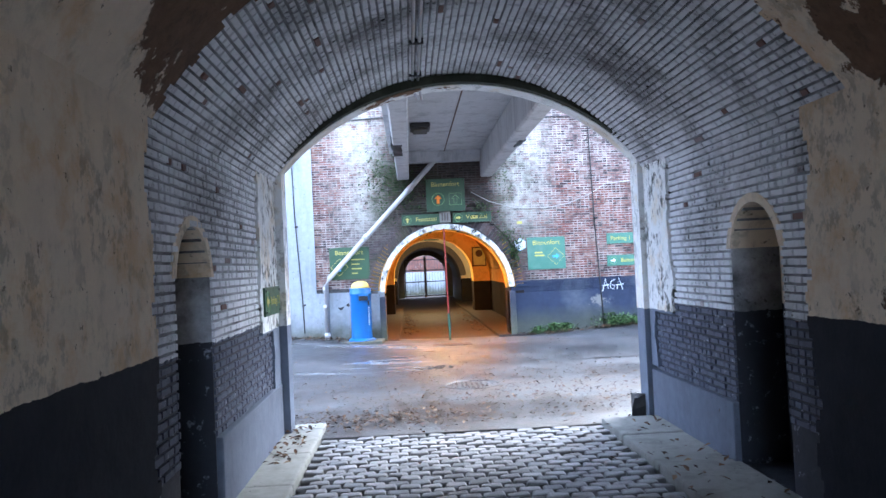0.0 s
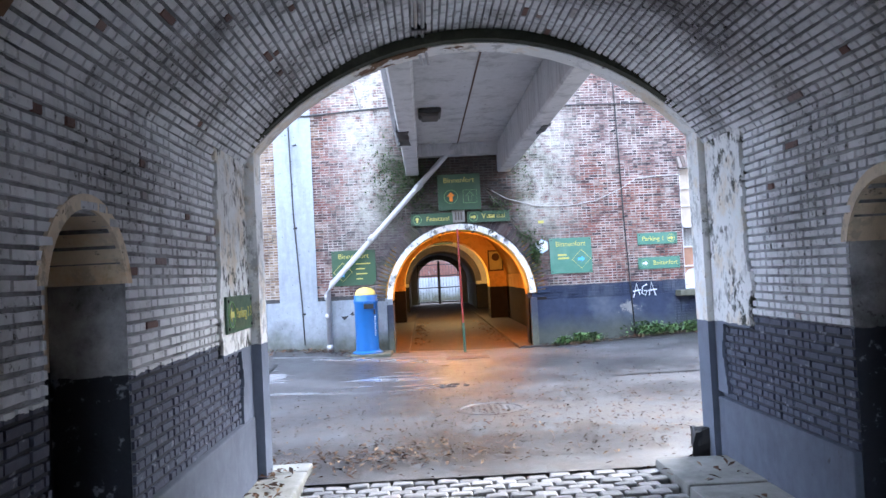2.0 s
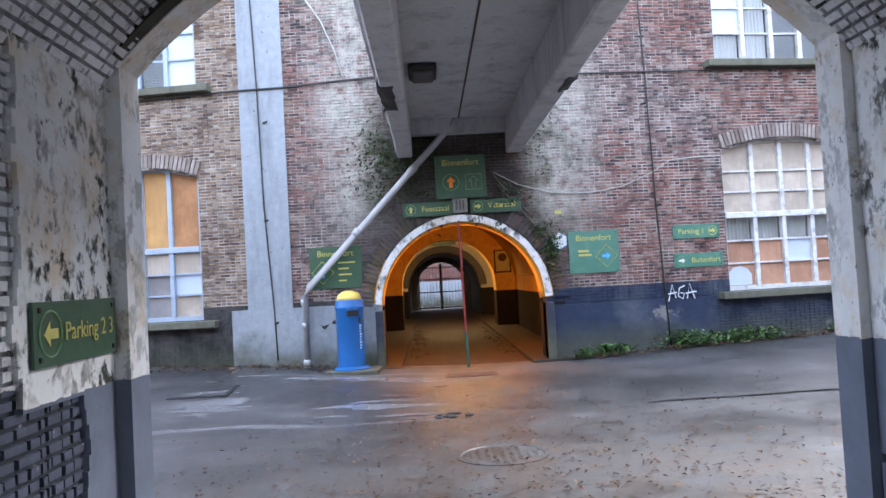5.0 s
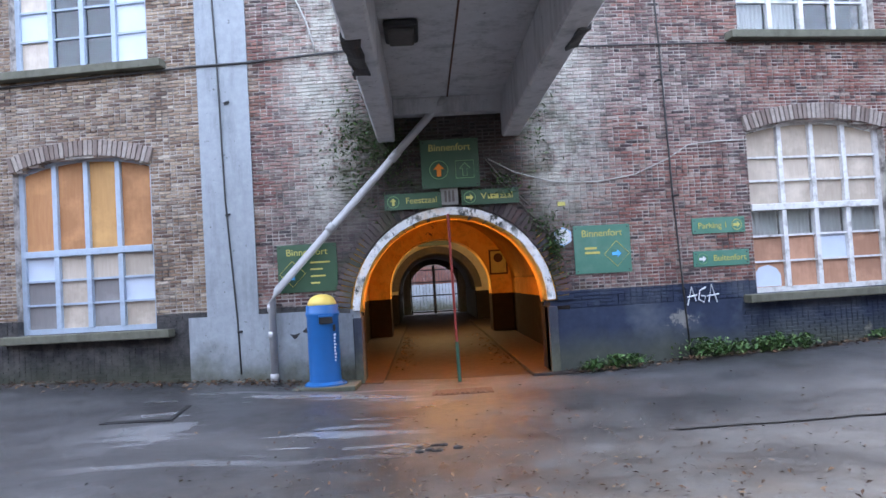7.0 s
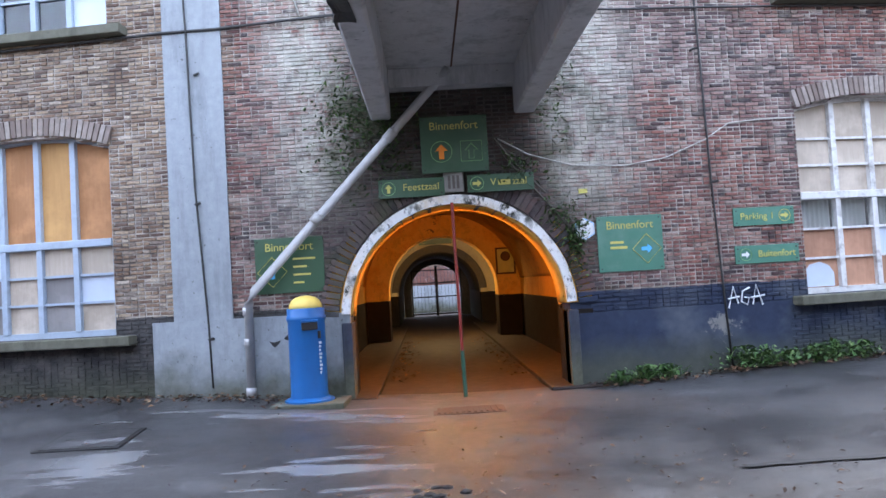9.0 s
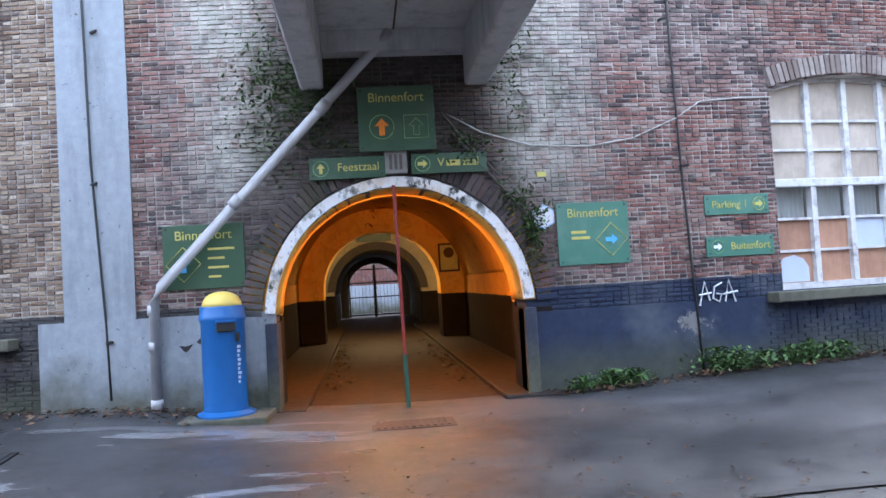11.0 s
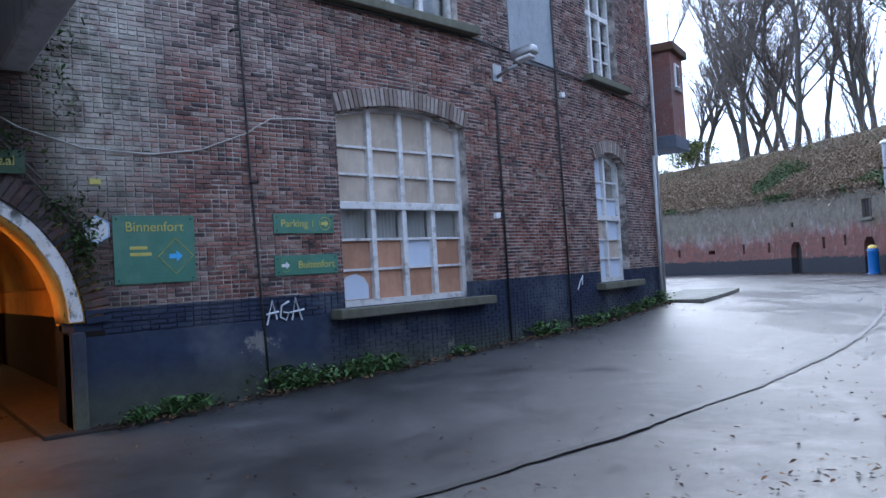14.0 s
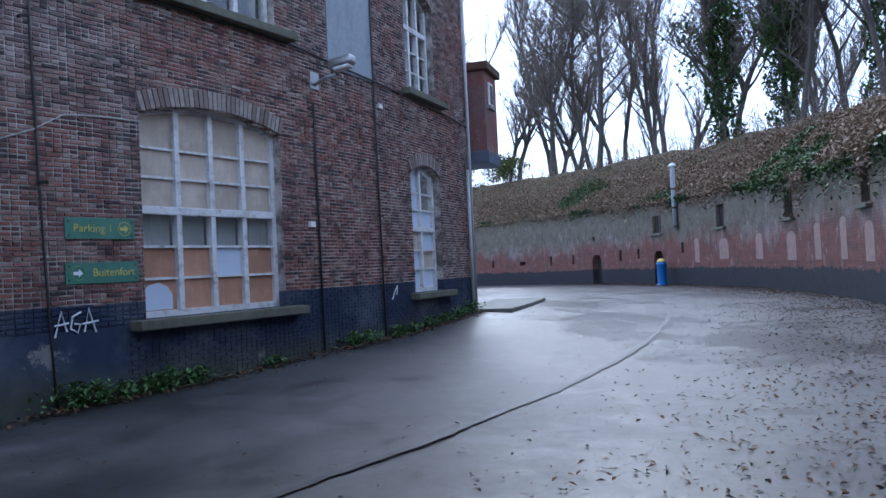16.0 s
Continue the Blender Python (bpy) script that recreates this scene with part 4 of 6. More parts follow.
# ---- windows ----
def window(name, key, split, upper, lower, frame_mat, label, glazed=False, sill=True):
    """An arched timber window: upper and lower are rows of pane materials, from the top; split is the transom's height."""
    mid, half, foot, spring, rise = OPENINGS[key]
    win = thing(name, on_wall(mid), label, "window", kind="structure")
    y = 0.13

    def top(x):
        return spring + arch_rise(min(abs(x), half), half, rise)

    w = 0.055
    bm = arch_band(half - 0.07, spring, rise - 0.05, 0.09, 0, y, y + 0.09)
    box(bm, -half - 0.01, -half + 0.07, y, y + 0.09, foot, spring + 0.01)
    box(bm, half - 0.07, half + 0.01, y, y + 0.09, foot, spring + 0.01)
    box(bm, -half, half, y, y + 0.09, foot - 0.01, foot + 0.07)
    part("window_frame", bm, frame_mat, win)
    part("transom", boxed(-half + 0.07, half - 0.07, y - 0.025, y + 0.08, split - 0.045, split + 0.045, 0.01), frame_mat, win)
    cols = len(upper[0])
    xs = [-half + 0.07 + (2 * half - 0.14) * i / cols for i in range(cols + 1)]
    for x in xs[1:-1]:
        part("mullion", boxed(x - 0.035, x + 0.035, y - 0.015, y + 0.085, foot + 0.06, top(x) - 0.03, 0.008), frame_mat, win)
    for rows, za, zb in ((upper, split + 0.045, None), (lower, foot + 0.07, split - 0.045)):
        ztop = zb if zb else spring - 0.02
        zs = [ztop - (ztop - za) * j / len(rows) for j in range(len(rows) + 1)]
        for j, row in enumerate(rows):
            for i, m_ in enumerate(row):
                a, b = xs[i] + (0.03 if i else 0), xs[i + 1] - (0.03 if i < cols - 1 else 0)
                lo = zs[j + 1]
                if zb is None and j == 0:
                    outline = [(a, lo), (b, lo)] + [(b + (a - b) * q / 6, top(b + (a - b) * q / 6) - 0.04) for q in range(7)]
                else:
                    outline = [(a, lo), (b, lo), (b, zs[j]), (a, zs[j])]
                if m_ == GLASS or m_ == CURTAIN:
                    pane = part("pane", prism(outline, y + 0.045, y + 0.05), GLASS, win)
                    pane.visible_shadow = False
                    if m_ == CURTAIN:
                        bm = bmesh.new()
                        cols_ = [(bm.verts.new((a + (b - a) * q / 24, y + 0.12 + 0.012 * math.sin(q * 1.9), lo)), bm.verts.new((a + (b - a) * q / 24, y + 0.12 + 0.012 * math.sin(q * 1.9), zs[j]))) for q in range(25)]
                        for p, q in zip(cols_, cols_[1:]):
                            bm.faces.new((p[0], q[0], q[1], p[1]))
                        part("curtain", bm, CURTAIN, pane, "pale net curtain", True)
                else:
                    part("pane", prism(outline, y + 0.045 + 0.008 * rng.random(), y + 0.065), m_, win)
                if j < len(rows) - 1:
                    part("glazing_bar", boxed(a, b, y + 0.01, y + 0.07, lo - 0.014, lo + 0.014), frame_mat, win)
    if sill:
        part("window_sill", boxed(-half - 0.2, half + 0.25, -0.17, y + 0.02, foot - 0.115, foot - 0.005, 0.015), SILL, win, "mossy stone sill")
    # soldier-course arch over the opening
    r = (half * half + rise * rise) / (2 * rise)
    full = math.asin(min(half / r, 1))
    count = max(10, round(2 * full * r / 0.068))
    bm = boxed(-0.028, 0.028, -0.03, 0.13, 0.005, 0.215, 0.004)
    first = part("lintel_brick", bm, LINTEL, win)
    for i in range(count):
        a = -full + 2 * full * (i + 0.5) / count
        b = first if i == 0 else new("lintel_brick", first.data)
        b.parent = win
        b.matrix_basis = Matrix.Translation((r * math.sin(a), rng.uniform(-0.004, 0.004), spring + rise - r + r * math.cos(a))) @ pose(0, 0, 0, 0, math.degrees(a), 0)
    return win


n = Nodes("pale_lintel_brick")
LINTEL = n.done(n.mix(n.noise(14, 7), n.ramp(n.each(), [(0, (0.2, 0.14, 0.115)), (0.5, (0.37, 0.3, 0.26)), (1, (0.5, 0.44, 0.39))]), (0.12, 0.1, 0.09)), 0.85, 0, n.noise(40, 6), 0.4, 0.005)
A, B, G_, W_, C_, P_, Y_ = BOARD_PALE, BOARD_ROSE, BOARD_GREY, PANEL_WHITE, CURTAIN, PLY, PLY_YELLOW
window("window_1", "right", 2.13, [[A] * 4, [A] * 4, [A] * 4], [[C_] * 4, [B, B, W_, B], [B] * 4], FRAME, "boarded arched window with flaking white frame, net curtains")
window("window_2", "far", 2.05, [[W_, GLASS], [W_, GLASS], [W_, W_]], [[A, W_], [W_, A], [W_, W_]], FRAME, "narrow arched window with white frame and panels")
window("window_3", "left", 2.05, [[P_, P_, Y_, P_]], [[W_, A, A, A], [G_, A, G_, W_], [G_, A, G_, A]], FRAME_BLUE, "arched window boarded with orange plywood, blue frame")
window("window_4", "right_up", 5.9, [[GLASS] * 4], [[W_, C_, GLASS, W_], [W_, C_, GLASS, GLASS], [C_, C_, GLASS, GLASS]], FRAME, "upper arched window with white frame and old glass")
window("window_5", "far_up", 5.6, [[GLASS] * 3], [[C_] * 3, [GLASS] * 3, [C_] * 3], FRAME, "narrow upper window with white frame")
window("window_6", "left_up", 5.9, [[A, GLASS, GLASS, A]], [[A, GLASS, GLASS, W_], [W_, GLASS, GLASS, W_], [A, GLASS, GLASS, W_]], FRAME_BLUE, "upper window with boarded sides and old glass")

# white panel with a curved top leaning inside window_1
bm = prism([(-0.2, 0.0), (0.2, 0.0), (0.2, 0.16), (0.14, 0.25), (0.02, 0.3), (-0.12, 0.27), (-0.2, 0.17)], -0.005, 0.005)
panel = part("curved_panel", bm, PANEL_WHITE, None)
panel.matrix_world = on_wall(4.42, 1.03, -0.165)
tagged(panel, "white panel with rounded top behind the window glass", "panel")

# ---- gate arch trim ----
trim = thing("gate_arch", on_wall(0), "whitewashed plaster ring round the gate arch", "arch", kind="structure")
ringm = arch_band(1.235, 0.95, 1.285, 0.1, 0, -0.055, 0.05, 40)
for v in ringm.verts:
    v.co += Vector((1, 0.4, 1)) * 0.012 * noise.noise(v.co * 6)
part("arch_ring", ringm, JAMB, trim)
for a, b in ((-1.34, -1.225), (1.23, 1.35)):
    part("jamb", boxed(a, b, -0.06, 0.3, 0, 0.95, 0.015), GATE_JAMB, trim, "blue-black rendered jamb")
# rough outer ring of soldier bricks
bm = boxed(-0.03, 0.03, -0.02, 0.12, 0.0, 0.21, 0.005)
first = part("arch_brick", bm, BRICK, trim)
for i in range(64):
    a = radians(-86 + 172 * i / 63)
    b = first if i == 0 else new("arch_brick", first.data)
    b.parent = trim
    b.matrix_basis = Matrix.Translation((1.37 * math.sin(a), rng.uniform(-0.006, 0.006), 0.95 + 1.41 * math.cos(a))) @ pose(0, 0, 0, 0, math.degrees(a), 0)
part("keystone", boxed(-0.1, 0.13, -0.08, 0.05, 2.36, 2.6, 0.015), KERB, trim, "grey keystone with worn carving")
for a, b, c in ((-0.05, -0.02, 2.4), (0.0, 0.03, 2.4), (0.05, 0.08, 2.4)):
    part("carving", boxed(a, b, -0.086, -0.078, c, c + 0.15), DARKIN, trim)

# ---- signs ----
def plate(name, s, z, w, h, material, label, group="green direction signs", out=0.02):
    """A flat sign on the facade; local x from its middle, z from its middle."""
    sg = thing(name, on_wall(s, z, out), label, "sign", group)
    part("panel", boxed(-w / 2, w / 2, -0.004, 0.012, -h / 2, h / 2, 0.003), material, sg)
    for x in (-1, 1):
        for q in (-1, 1):
            part("screw", boxed(x * (w / 2 - 0.035) - 0.008, x * (w / 2 - 0.035) + 0.008, -0.012, -0.004, q * (h / 2 - 0.035) - 0.008, q * (h / 2 - 0.035) + 0.008, 0.003), BLACK, sg)
    return sg


def arrow(sg, x, z, size, turn, material, name="arrow"):
    """A block arrow that points up, turned clockwise by turn degrees."""
    k, out = size / 2, []
    for px, pz in ((0, 1), (0.85, 0.1), (0.34, 0.1), (0.34, -1), (-0.34, -1), (-0.34, 0.1), (-0.85, 0.1)):
        a = radians(-turn)
        out.append((x + k * (px * math.cos(a) - pz * math.sin(a)), z + k * (px * math.sin(a) + pz * math.cos(a))))
    part(name, prism(out, -0.008, -0.003), material, sg)


def outline(sg, points, width, material, name="border"):
    part(name, tube([(x, -0.006, z) for x, z in points + points[:1]], width, 5), material, sg)


def circle(x, z, r, n=24):
    return [(x + r * math.cos(i * math.tau / n), z + r * math.sin(i * math.tau / n)) for i in range(n)]


def bars(sg, x, z, rows, material, h=0.022, gap=0.05):
    """Lines of writing too small to read."""
    for i, w in enumerate(rows):
        part("writing", boxed(x, x + w, -0.0075, -0.003, z - i * gap, z - i * gap + h), material, sg)


sg = plate("direction_sign", 0.045, 2.9, 0.76, 0.64, SIGN, "dark green sign with orange arrow over the gate", out=0.12)
lettering("Binnenfort", 0.13, YELLOW, sg, 0.0, 0.17, align="CENTER")
outline(sg, circle(-0.15, -0.08, 0.12), 0.005, SIGN_LINE)
arrow(sg, -0.15, -0.08, 0.17, 0, ORANGE)
outline(sg, [(0.07, -0.2), (0.31, -0.2), (0.31, 0.03), (0.07, 0.03)], 0.005, SIGN_LINE)
k = 0.085
outline(sg, [(0.19 + x * k, -0.085 + z * k) for x, z in ((0, 1), (0.85, 0.1), (0.34, 0.1), (0.34, -1), (-0.34, -1), (-0.34, 0.1), (-0.85, 0.1))], 0.005, SIGN_LINE)
for x in (-0.3, 0.3):
    part("bracket", boxed(x - 0.02, x + 0.02, 0.012, 0.12, -0.25, 0.25), BLACK, sg)
sg = plate("direction_sign", -0.465, 2.435, 0.75, 0.21, SIGN, "long green sign with yellow arrow above the gate", out=0.075)
outline(sg, circle(-0.26, 0, 0.075), 0.004, SIGN_LINE)
arrow(sg, -0.26, 0, 0.1, 0, YELLOW)
lettering("Feestzaal", 0.115, YELLOW, sg, -0.1, -0.03)
sg = plate("direction_sign", 0.55, 2.445, 0.76, 0.2, SIGN, "long green sign above the gate, partly under ivy", out=0.075)
outline(sg, circle(-0.27, 0, 0.075), 0.004, SIGN_LINE)
arrow(sg, -0.27, 0, 0.1, 90, YELLOW)
lettering("V", 0.115, YELLOW, sg, -0.12, -0.03)
lettering("zaal", 0.115, YELLOW, sg, 0.13, -0.03)
bars(sg, -0.03, -0.03, [0.14], YELLOW, 0.06)
sg = plate("direction_sign", 2.015, 1.67, 0.77, 0.64, SIGN_PALE, "weathered green sign with light blue arrow on brick")
lettering("Binnenfort", 0.13, YELLOW, sg, 0.0, 0.17, align="CENTER")
bars(sg, -0.24, 0.0, [0.16, 0.2], YELLOW, 0.03, 0.06)
outline(sg, [(0.19, 0.1), (0.36, -0.07), (0.19, -0.24), (0.02, -0.07)], 0.005, YELLOW)
arrow(sg, 0.19, -0.07, 0.13, 90, BLUE_ARROW)
sg = plate("direction_sign", -1.905, 1.64, 0.79, 0.63, SIGN, "dark green sign on brick behind a slanting drainpipe")
lettering("Binnenfort", 0.13, YELLOW, sg, 0.0, 0.17, align="CENTER")
bars(sg, 0.04, 0.06, [0.26, 0.16, 0.2, 0.12], YELLOW, 0.022, 0.09)
outline(sg, [(-0.2, 0.1), (-0.03, -0.07), (-0.2, -0.24), (-0.37, -0.07)], 0.005, YELLOW)
arrow(sg, -0.2, -0.07, 0.16, 0, BLUE_ARROW)
sg = plate("direction_sign", 3.65, 1.905, 0.76, 0.21, SIGN_PALE, "long green parking sign with yellow arrow on brick")
lettering("Parking 1", 0.115, YELLOW, sg, -0.3, -0.035)
outline(sg, circle(0.26, 0, 0.07), 0.004, YELLOW)
arrow(sg, 0.26, 0, 0.1, 90, YELLOW)
sg = plate("direction_sign", 3.66, 1.46, 0.8, 0.21, SIGN_PALE, "long green sign with pale arrow on brick")
lettering("Buitenfort", 0.115, YELLOW, sg, -0.12, -0.035)
outline(sg, circle(-0.27, 0, 0.07), 0.004, SIGN_LINE)
arrow(sg, -0.27, 0, 0.1, 90, WHITE)
# hexagonal route marker
hexa = thing("route_marker", on_wall(1.49, 1.86, 0.03), "white hexagonal route plate with black arrow", "sign")
part("panel", prism([(0.13 * math.sin(i * math.pi / 3), 0.13 * math.cos(i * math.pi / 3)) for i in range(6)], -0.004, 0.008), WHITE, hexa)
part("border", tube([(0.12 * math.sin(i * math.pi / 3), -0.005, 0.12 * math.cos(i * math.pi / 3)) for i in range(7)], 0.004, 5), BLUE_ARROW, hexa)
arrow(hexa, 0, 0.045, 0.06, 90, BLACK)
arrow(hexa, 0, -0.04, 0.05, 90, SIGN_LINE)
mark = tagged(part("trail_marker", boxed(-0.05, 0.05, -0.004, 0.01, -0.025, 0.025), YELLOW), "small yellow trail plate on brick", "sign")
mark.matrix_world = on_wall(1.5, 2.3, 0.02)
# sign in the mouth of the vault
sg = thing("direction_sign", pose(XL + 0.05, 6.87, 1.27, 0, 0, 90), "dusty green sign with yellow arrow on the jamb", "sign", "green direction signs")
part("panel", boxed(-0.42, 0.3, -0.004, 0.012, -0.12, 0.12, 0.003), SIGN, sg)
for x in (-0.38, 0.26):
    for q in (-0.09, 0.09):
        part("screw", boxed(x - 0.01, x + 0.01, -0.012, -0.004, q - 0.01, q + 0.01, 0.003), BLACK, sg)
outline(sg, circle(-0.3, 0, 0.085), 0.004, SIGN_LINE)
arrow(sg, -0.3, 0, 0.11, -90, YELLOW)
lettering("Parking 2 3", 0.1, YELLOW, sg, -0.19, -0.03)
# notice inside the gate
notice = thing("notice_board", pose(CX + 1.42, 23.88, 1.75), "small dark notice plate on the orange arch", "sign")
part("panel", boxed(-0.22, 0.22, -0.02, 0.0, -0.3, 0.3, 0.004), RUST, notice)
part("face", boxed(-0.18, 0.18, -0.026, -0.018, -0.26, 0.26), YELLOW, notice, "faded yellow notice")
part("emblem", prism(circle(0, 0.1, 0.11), -0.03, -0.024), RUST, notice)
bars(notice, -0.13, -0.08, [0.26, 0.2, 0.24], RUST, 0.03, 0.06)
over = thing("exit_sign", pose(CX - 0.05, 29.88, 2.6), "dark name board over the inner arch", "sign")
part("panel", boxed(-0.5, 0.5, -0.03, 0, -0.1, 0.1, 0.005), SIGN, over)
bars(over, -0.4, -0.02, [0.8], YELLOW, 0.05)

# ---- bins ----
def litter_bin(name, m, label):
    b = thing(name, m, label, "bin", "blue litter bins")
    part("body", lathe([(0.2, 0.02), (0.205, 0.05), (0.2, 0.1), (0.2, 0.86), (0.212, 0.88), (0.215, 0.92), (0.205, 0.93), (0.205, 1.0), (0.2, 1.01)], 32), BIN_BLUE, b, "", True)
    part("base_ring", lathe([(0.27, 0.0), (0.27, 0.02), (0.22, 0.045), (0.2, 0.05)], 32), BIN_BLUE, b)
    part("lid", lathe([(0.185, 1.0), (0.18, 1.04), (0.155, 1.09), (0.11, 1.125), (0.05, 1.143), (0.01, 1.146)], 32), BIN_YELLOW, b, "domed pale yellow lid", True)
    slot = bmesh.new()
    box(slot, -0.085, 0.085, -0.222, -0.15, 0.775, 0.865, 0.012, pose(0, 0, 0, 0, 0, 18))
    slot_ob = part("slot", slot, BLACK, b, "black opening")
    hood = bmesh.new()
    box(hood, -0.09, 0.09, -0.232, -0.16, 0.86, 0.885, 0.008, pose(0, 0, 0, 0, 0, 18))
    part("hood", hood, BIN_BLUE, slot_ob)
    for i in range(9):
        w_ = bmesh.new()
        box(w_, -0.006, 0.012 + 0.008 * (i % 3), -0.2075, -0.199, 0.3 + i * 0.04, 0.325 + i * 0.04, 0, pose(0, 0, 0, 0, 0, 48))
        part("writing", w_, PANEL_WHITE, b)
    part("lock", boxed(0.14, 0.17, -0.16, -0.12, 0.68, 0.76, 0.005), BLACK, b)
    return b


bx, by, _ = ring(-1.68, R_IN + 0.34)
plinth = setting("bin_slab", boxed(-0.36, 0.42, -0.32, 0.34, -0.1, 0.055, 0.015), KERB, "flat stone slab under the bin", "slab")
plinth.matrix_world = pose(bx, by, 0.09, 0, 0, -3)
litter_bin("litter_bin", pose(bx, by, 0.143), "blue plastic litter bin with yellow domed lid")
far_bin = ring(36.35, R_OUT - 0.5, 0, R_OUT)
litter_bin("litter_bin", pose(far_bin[0], far_bin[1], ground_z(far_bin[0], far_bin[1])), "blue plastic litter bin with yellow lid by the moat wall")

# ---- pipes, cables and lamps on the facade ----
def along(pts, out=0.03):
    return [ring(s, R_IN + out, z) for s, z in pts]


pipe = thing("drainpipe", pose(0, 0, 0), "grey plastic drainpipe slanting across the facade", "pipe")
pts = [ring(0.02, R_IN + 0.25, 3.74), ring(-0.08, R_IN + 0.2, 3.64), ring(-2.3, R_IN + 0.14, 1.36), ring(-2.37, R_IN + 0.13, 1.22), ring(-2.38, R_IN + 0.12, 0.1)]
part("pipe", tube(pts, 0.05, 14), PIPE, pipe, "", True)
for (s0, z0), (s1, z1) in (((-0.62, 3.08), (-0.72, 2.98)), ((-1.5, 2.18), (-1.58, 2.1))):
    part("collar", tube([ring(s0, R_IN + 0.18, z0), ring(s1, R_IN + 0.17, z1)], 0.06, 14), PIPE, pipe, "", True)
for z in (0.2, 0.75, 1.1):
    part("collar", tube([ring(-2.38, R_IN + 0.12, z), ring(-2.38, R_IN + 0.12, z + 0.09)], 0.058, 14), PIPE, pipe, "", True)
cables = [
    ("dark cable running down the cement strip", [(-3.1, 8), (-2.98, 4.4), (-2.95, 2.6), (-2.86, 1.0), (-2.84, 0.3)], 0.012, CABLE, 0.05),
    ("dark cable running down the brick facade", [(2.86, 8), (2.98, 4.4), (3.03, 2.4), (3.08, 1.2), (3.13, 0.15)], 0.012, CABLE, 0.03),
    ("dark conduit beside the lamp", [(7.0, 3.7), (7.0, 2.8), (7.02, 0.25)], 0.016, CABLE, 0.03),
    ("dark conduit down the facade", [(8.55, 8), (8.58, 3), (8.62, 0.28)], 0.016, CABLE, 0.04),
    ("cable running level under the upper sills", [(-7, 4.36), (-4, 4.4), (-3.3, 4.42), (-2.6, 4.42), (-1.6, 4.47), (-0.95, 4.5)], 0.016, CABLE, 0.05),
    ("cable running level under the upper sills", [(1.05, 4.45), (2, 4.4), (3.7, 4.4), (6.6, 4.42), (7.4, 4.36), (9, 4.3), (12.6, 4.2)], 0.014, CABLE, 0.05),
    ("pale cable sagging across the brick", [(0.55, 2.95), (0.9, 2.75), (1.4, 2.6), (2.0, 2.57), (2.5, 2.64), (3.0, 2.84), (3.3, 3.02), (3.7, 3.05), (4.15, 3.06)], 0.008, CABLE_PALE, 0.03),
    ("pale cable arching up the brick", [(-1.65, 4.5), (-1.75, 4.9), (-1.95, 5.4), (-2.2, 5.8)], 0.014, CABLE_PALE, 0.03),
]
for lab, pts, rad, mat_, out in cables:
    fine = []
    for (a, b), (c, d) in zip(pts, pts[1:]):
        k = max(1, int(abs(c - a) / 0.5))
        fine += [(a + (c - a) * i / k, b + (d - b) * i / k) for i in range(k)]
    tagged(part("cable", tube(along(fine + [pts[-1]], out), rad, 6), mat_, None, "", True), lab, "cable")
for s, z in ((3.04, 2.33), (2.9, 3.9), (-2.95, 2.4), (-2.9, 3.9), (-2.86, 0.85), (8.6, 2.2)):
    c = tagged(part("cable_clip", tube([(0, 0.03, 0), (0, -0.03, 0), (0.06, -0.05, 0.01)], 0.016, 6), BLACK), "small iron cable clip on the wall", "clip", "cable clips")
    c.matrix_world = on_wall(s, z, 0.02)
lamp = thing("wall_lamp", on_wall(7.05, 4.05, 0), "grey street lamp on a bracket on the facade", "lamp")
part("plate", boxed(-0.1, 0.1, -0.03, 0.0, -0.14, 0.1, 0.005), STEEL, lamp)
part("arm", tube([(0, -0.02, -0.08), (0.02, -0.2, 0.0), (0.05, -0.34, 0.03)], 0.025, 10), STEEL, lamp, "", True)
bm = bmesh.new()
box(bm, -0.1, 0.1, -0.66, -0.3, 0.0, 0.13, 0.04, pose(0, 0, 0.05, -8, 0, 8))
head = part("lamp_head", bm, STEEL, lamp, "galvanised lamp head", True)
bm = bmesh.new()
box(bm, -0.08, 0.08, -0.6, -0.36, -0.04, 0.01, 0.02, pose(0, 0, 0.05, -8, 0, 8))
part("lamp_glass", bm, WHITE, head, "milky lamp cover", True)
for s, z, w in ((6.85, 2.02, 0.05), (8.75, 3.95, 0.05)):
    c = tagged(part("junction_box", boxed(-w, w, -0.05, 0.01, -0.04, 0.04, 0.008), WHITE), "small white junction box on brick", "box")
    c.matrix_world = on_wall(s, z, 0.01)
for s in (12.45, 12.62):
    tagged(part("downpipe", tube(along([(s, 3.3 if s < 12.5 else 7.8), (s, 0.35)], 0.08), 0.032, 12), PIPE, None, "", True), "grey downpipe at the building's corner", "pipe")

# graffito letters A G A as strokes of paint
tag = thing("graffito", on_wall(3.33, 0.98, 0.034), "white sprayed letters on the dark plinth", "graffiti")
for name_, strokes in (("letter", [[(-0.2, -0.13), (-0.13, 0.12), (-0.08, -0.08)], [(-0.2, -0.02), (-0.06, 0.0)]]), ("letter", [[(0.07, 0.1), (-0.02, 0.06), (-0.04, -0.06), (0.03, -0.1), (0.06, -0.02), (0.0, -0.01)]]), ("letter", [[(0.1, -0.1), (0.15, 0.13), (0.22, -0.11)], [(0.08, -0.02), (0.25, 0.0)]])):
    bm = bmesh.new()
    for st in strokes:
        tube([(x, 0, z) for x, z in st], 0.011, 5, bm)
    part(name_, bm, PAINT, tag)
tag = thing("graffito", on_wall(9.0, 1.0, 0.02), "small white scribble on the dark plinth", "graffiti")
part("stroke", tube([(-0.1, 0, -0.12), (0.0, 0, 0.02), (0.08, 0, 0.1), (0.05, 0, -0.05)], 0.01, 5), PAINT, tag)
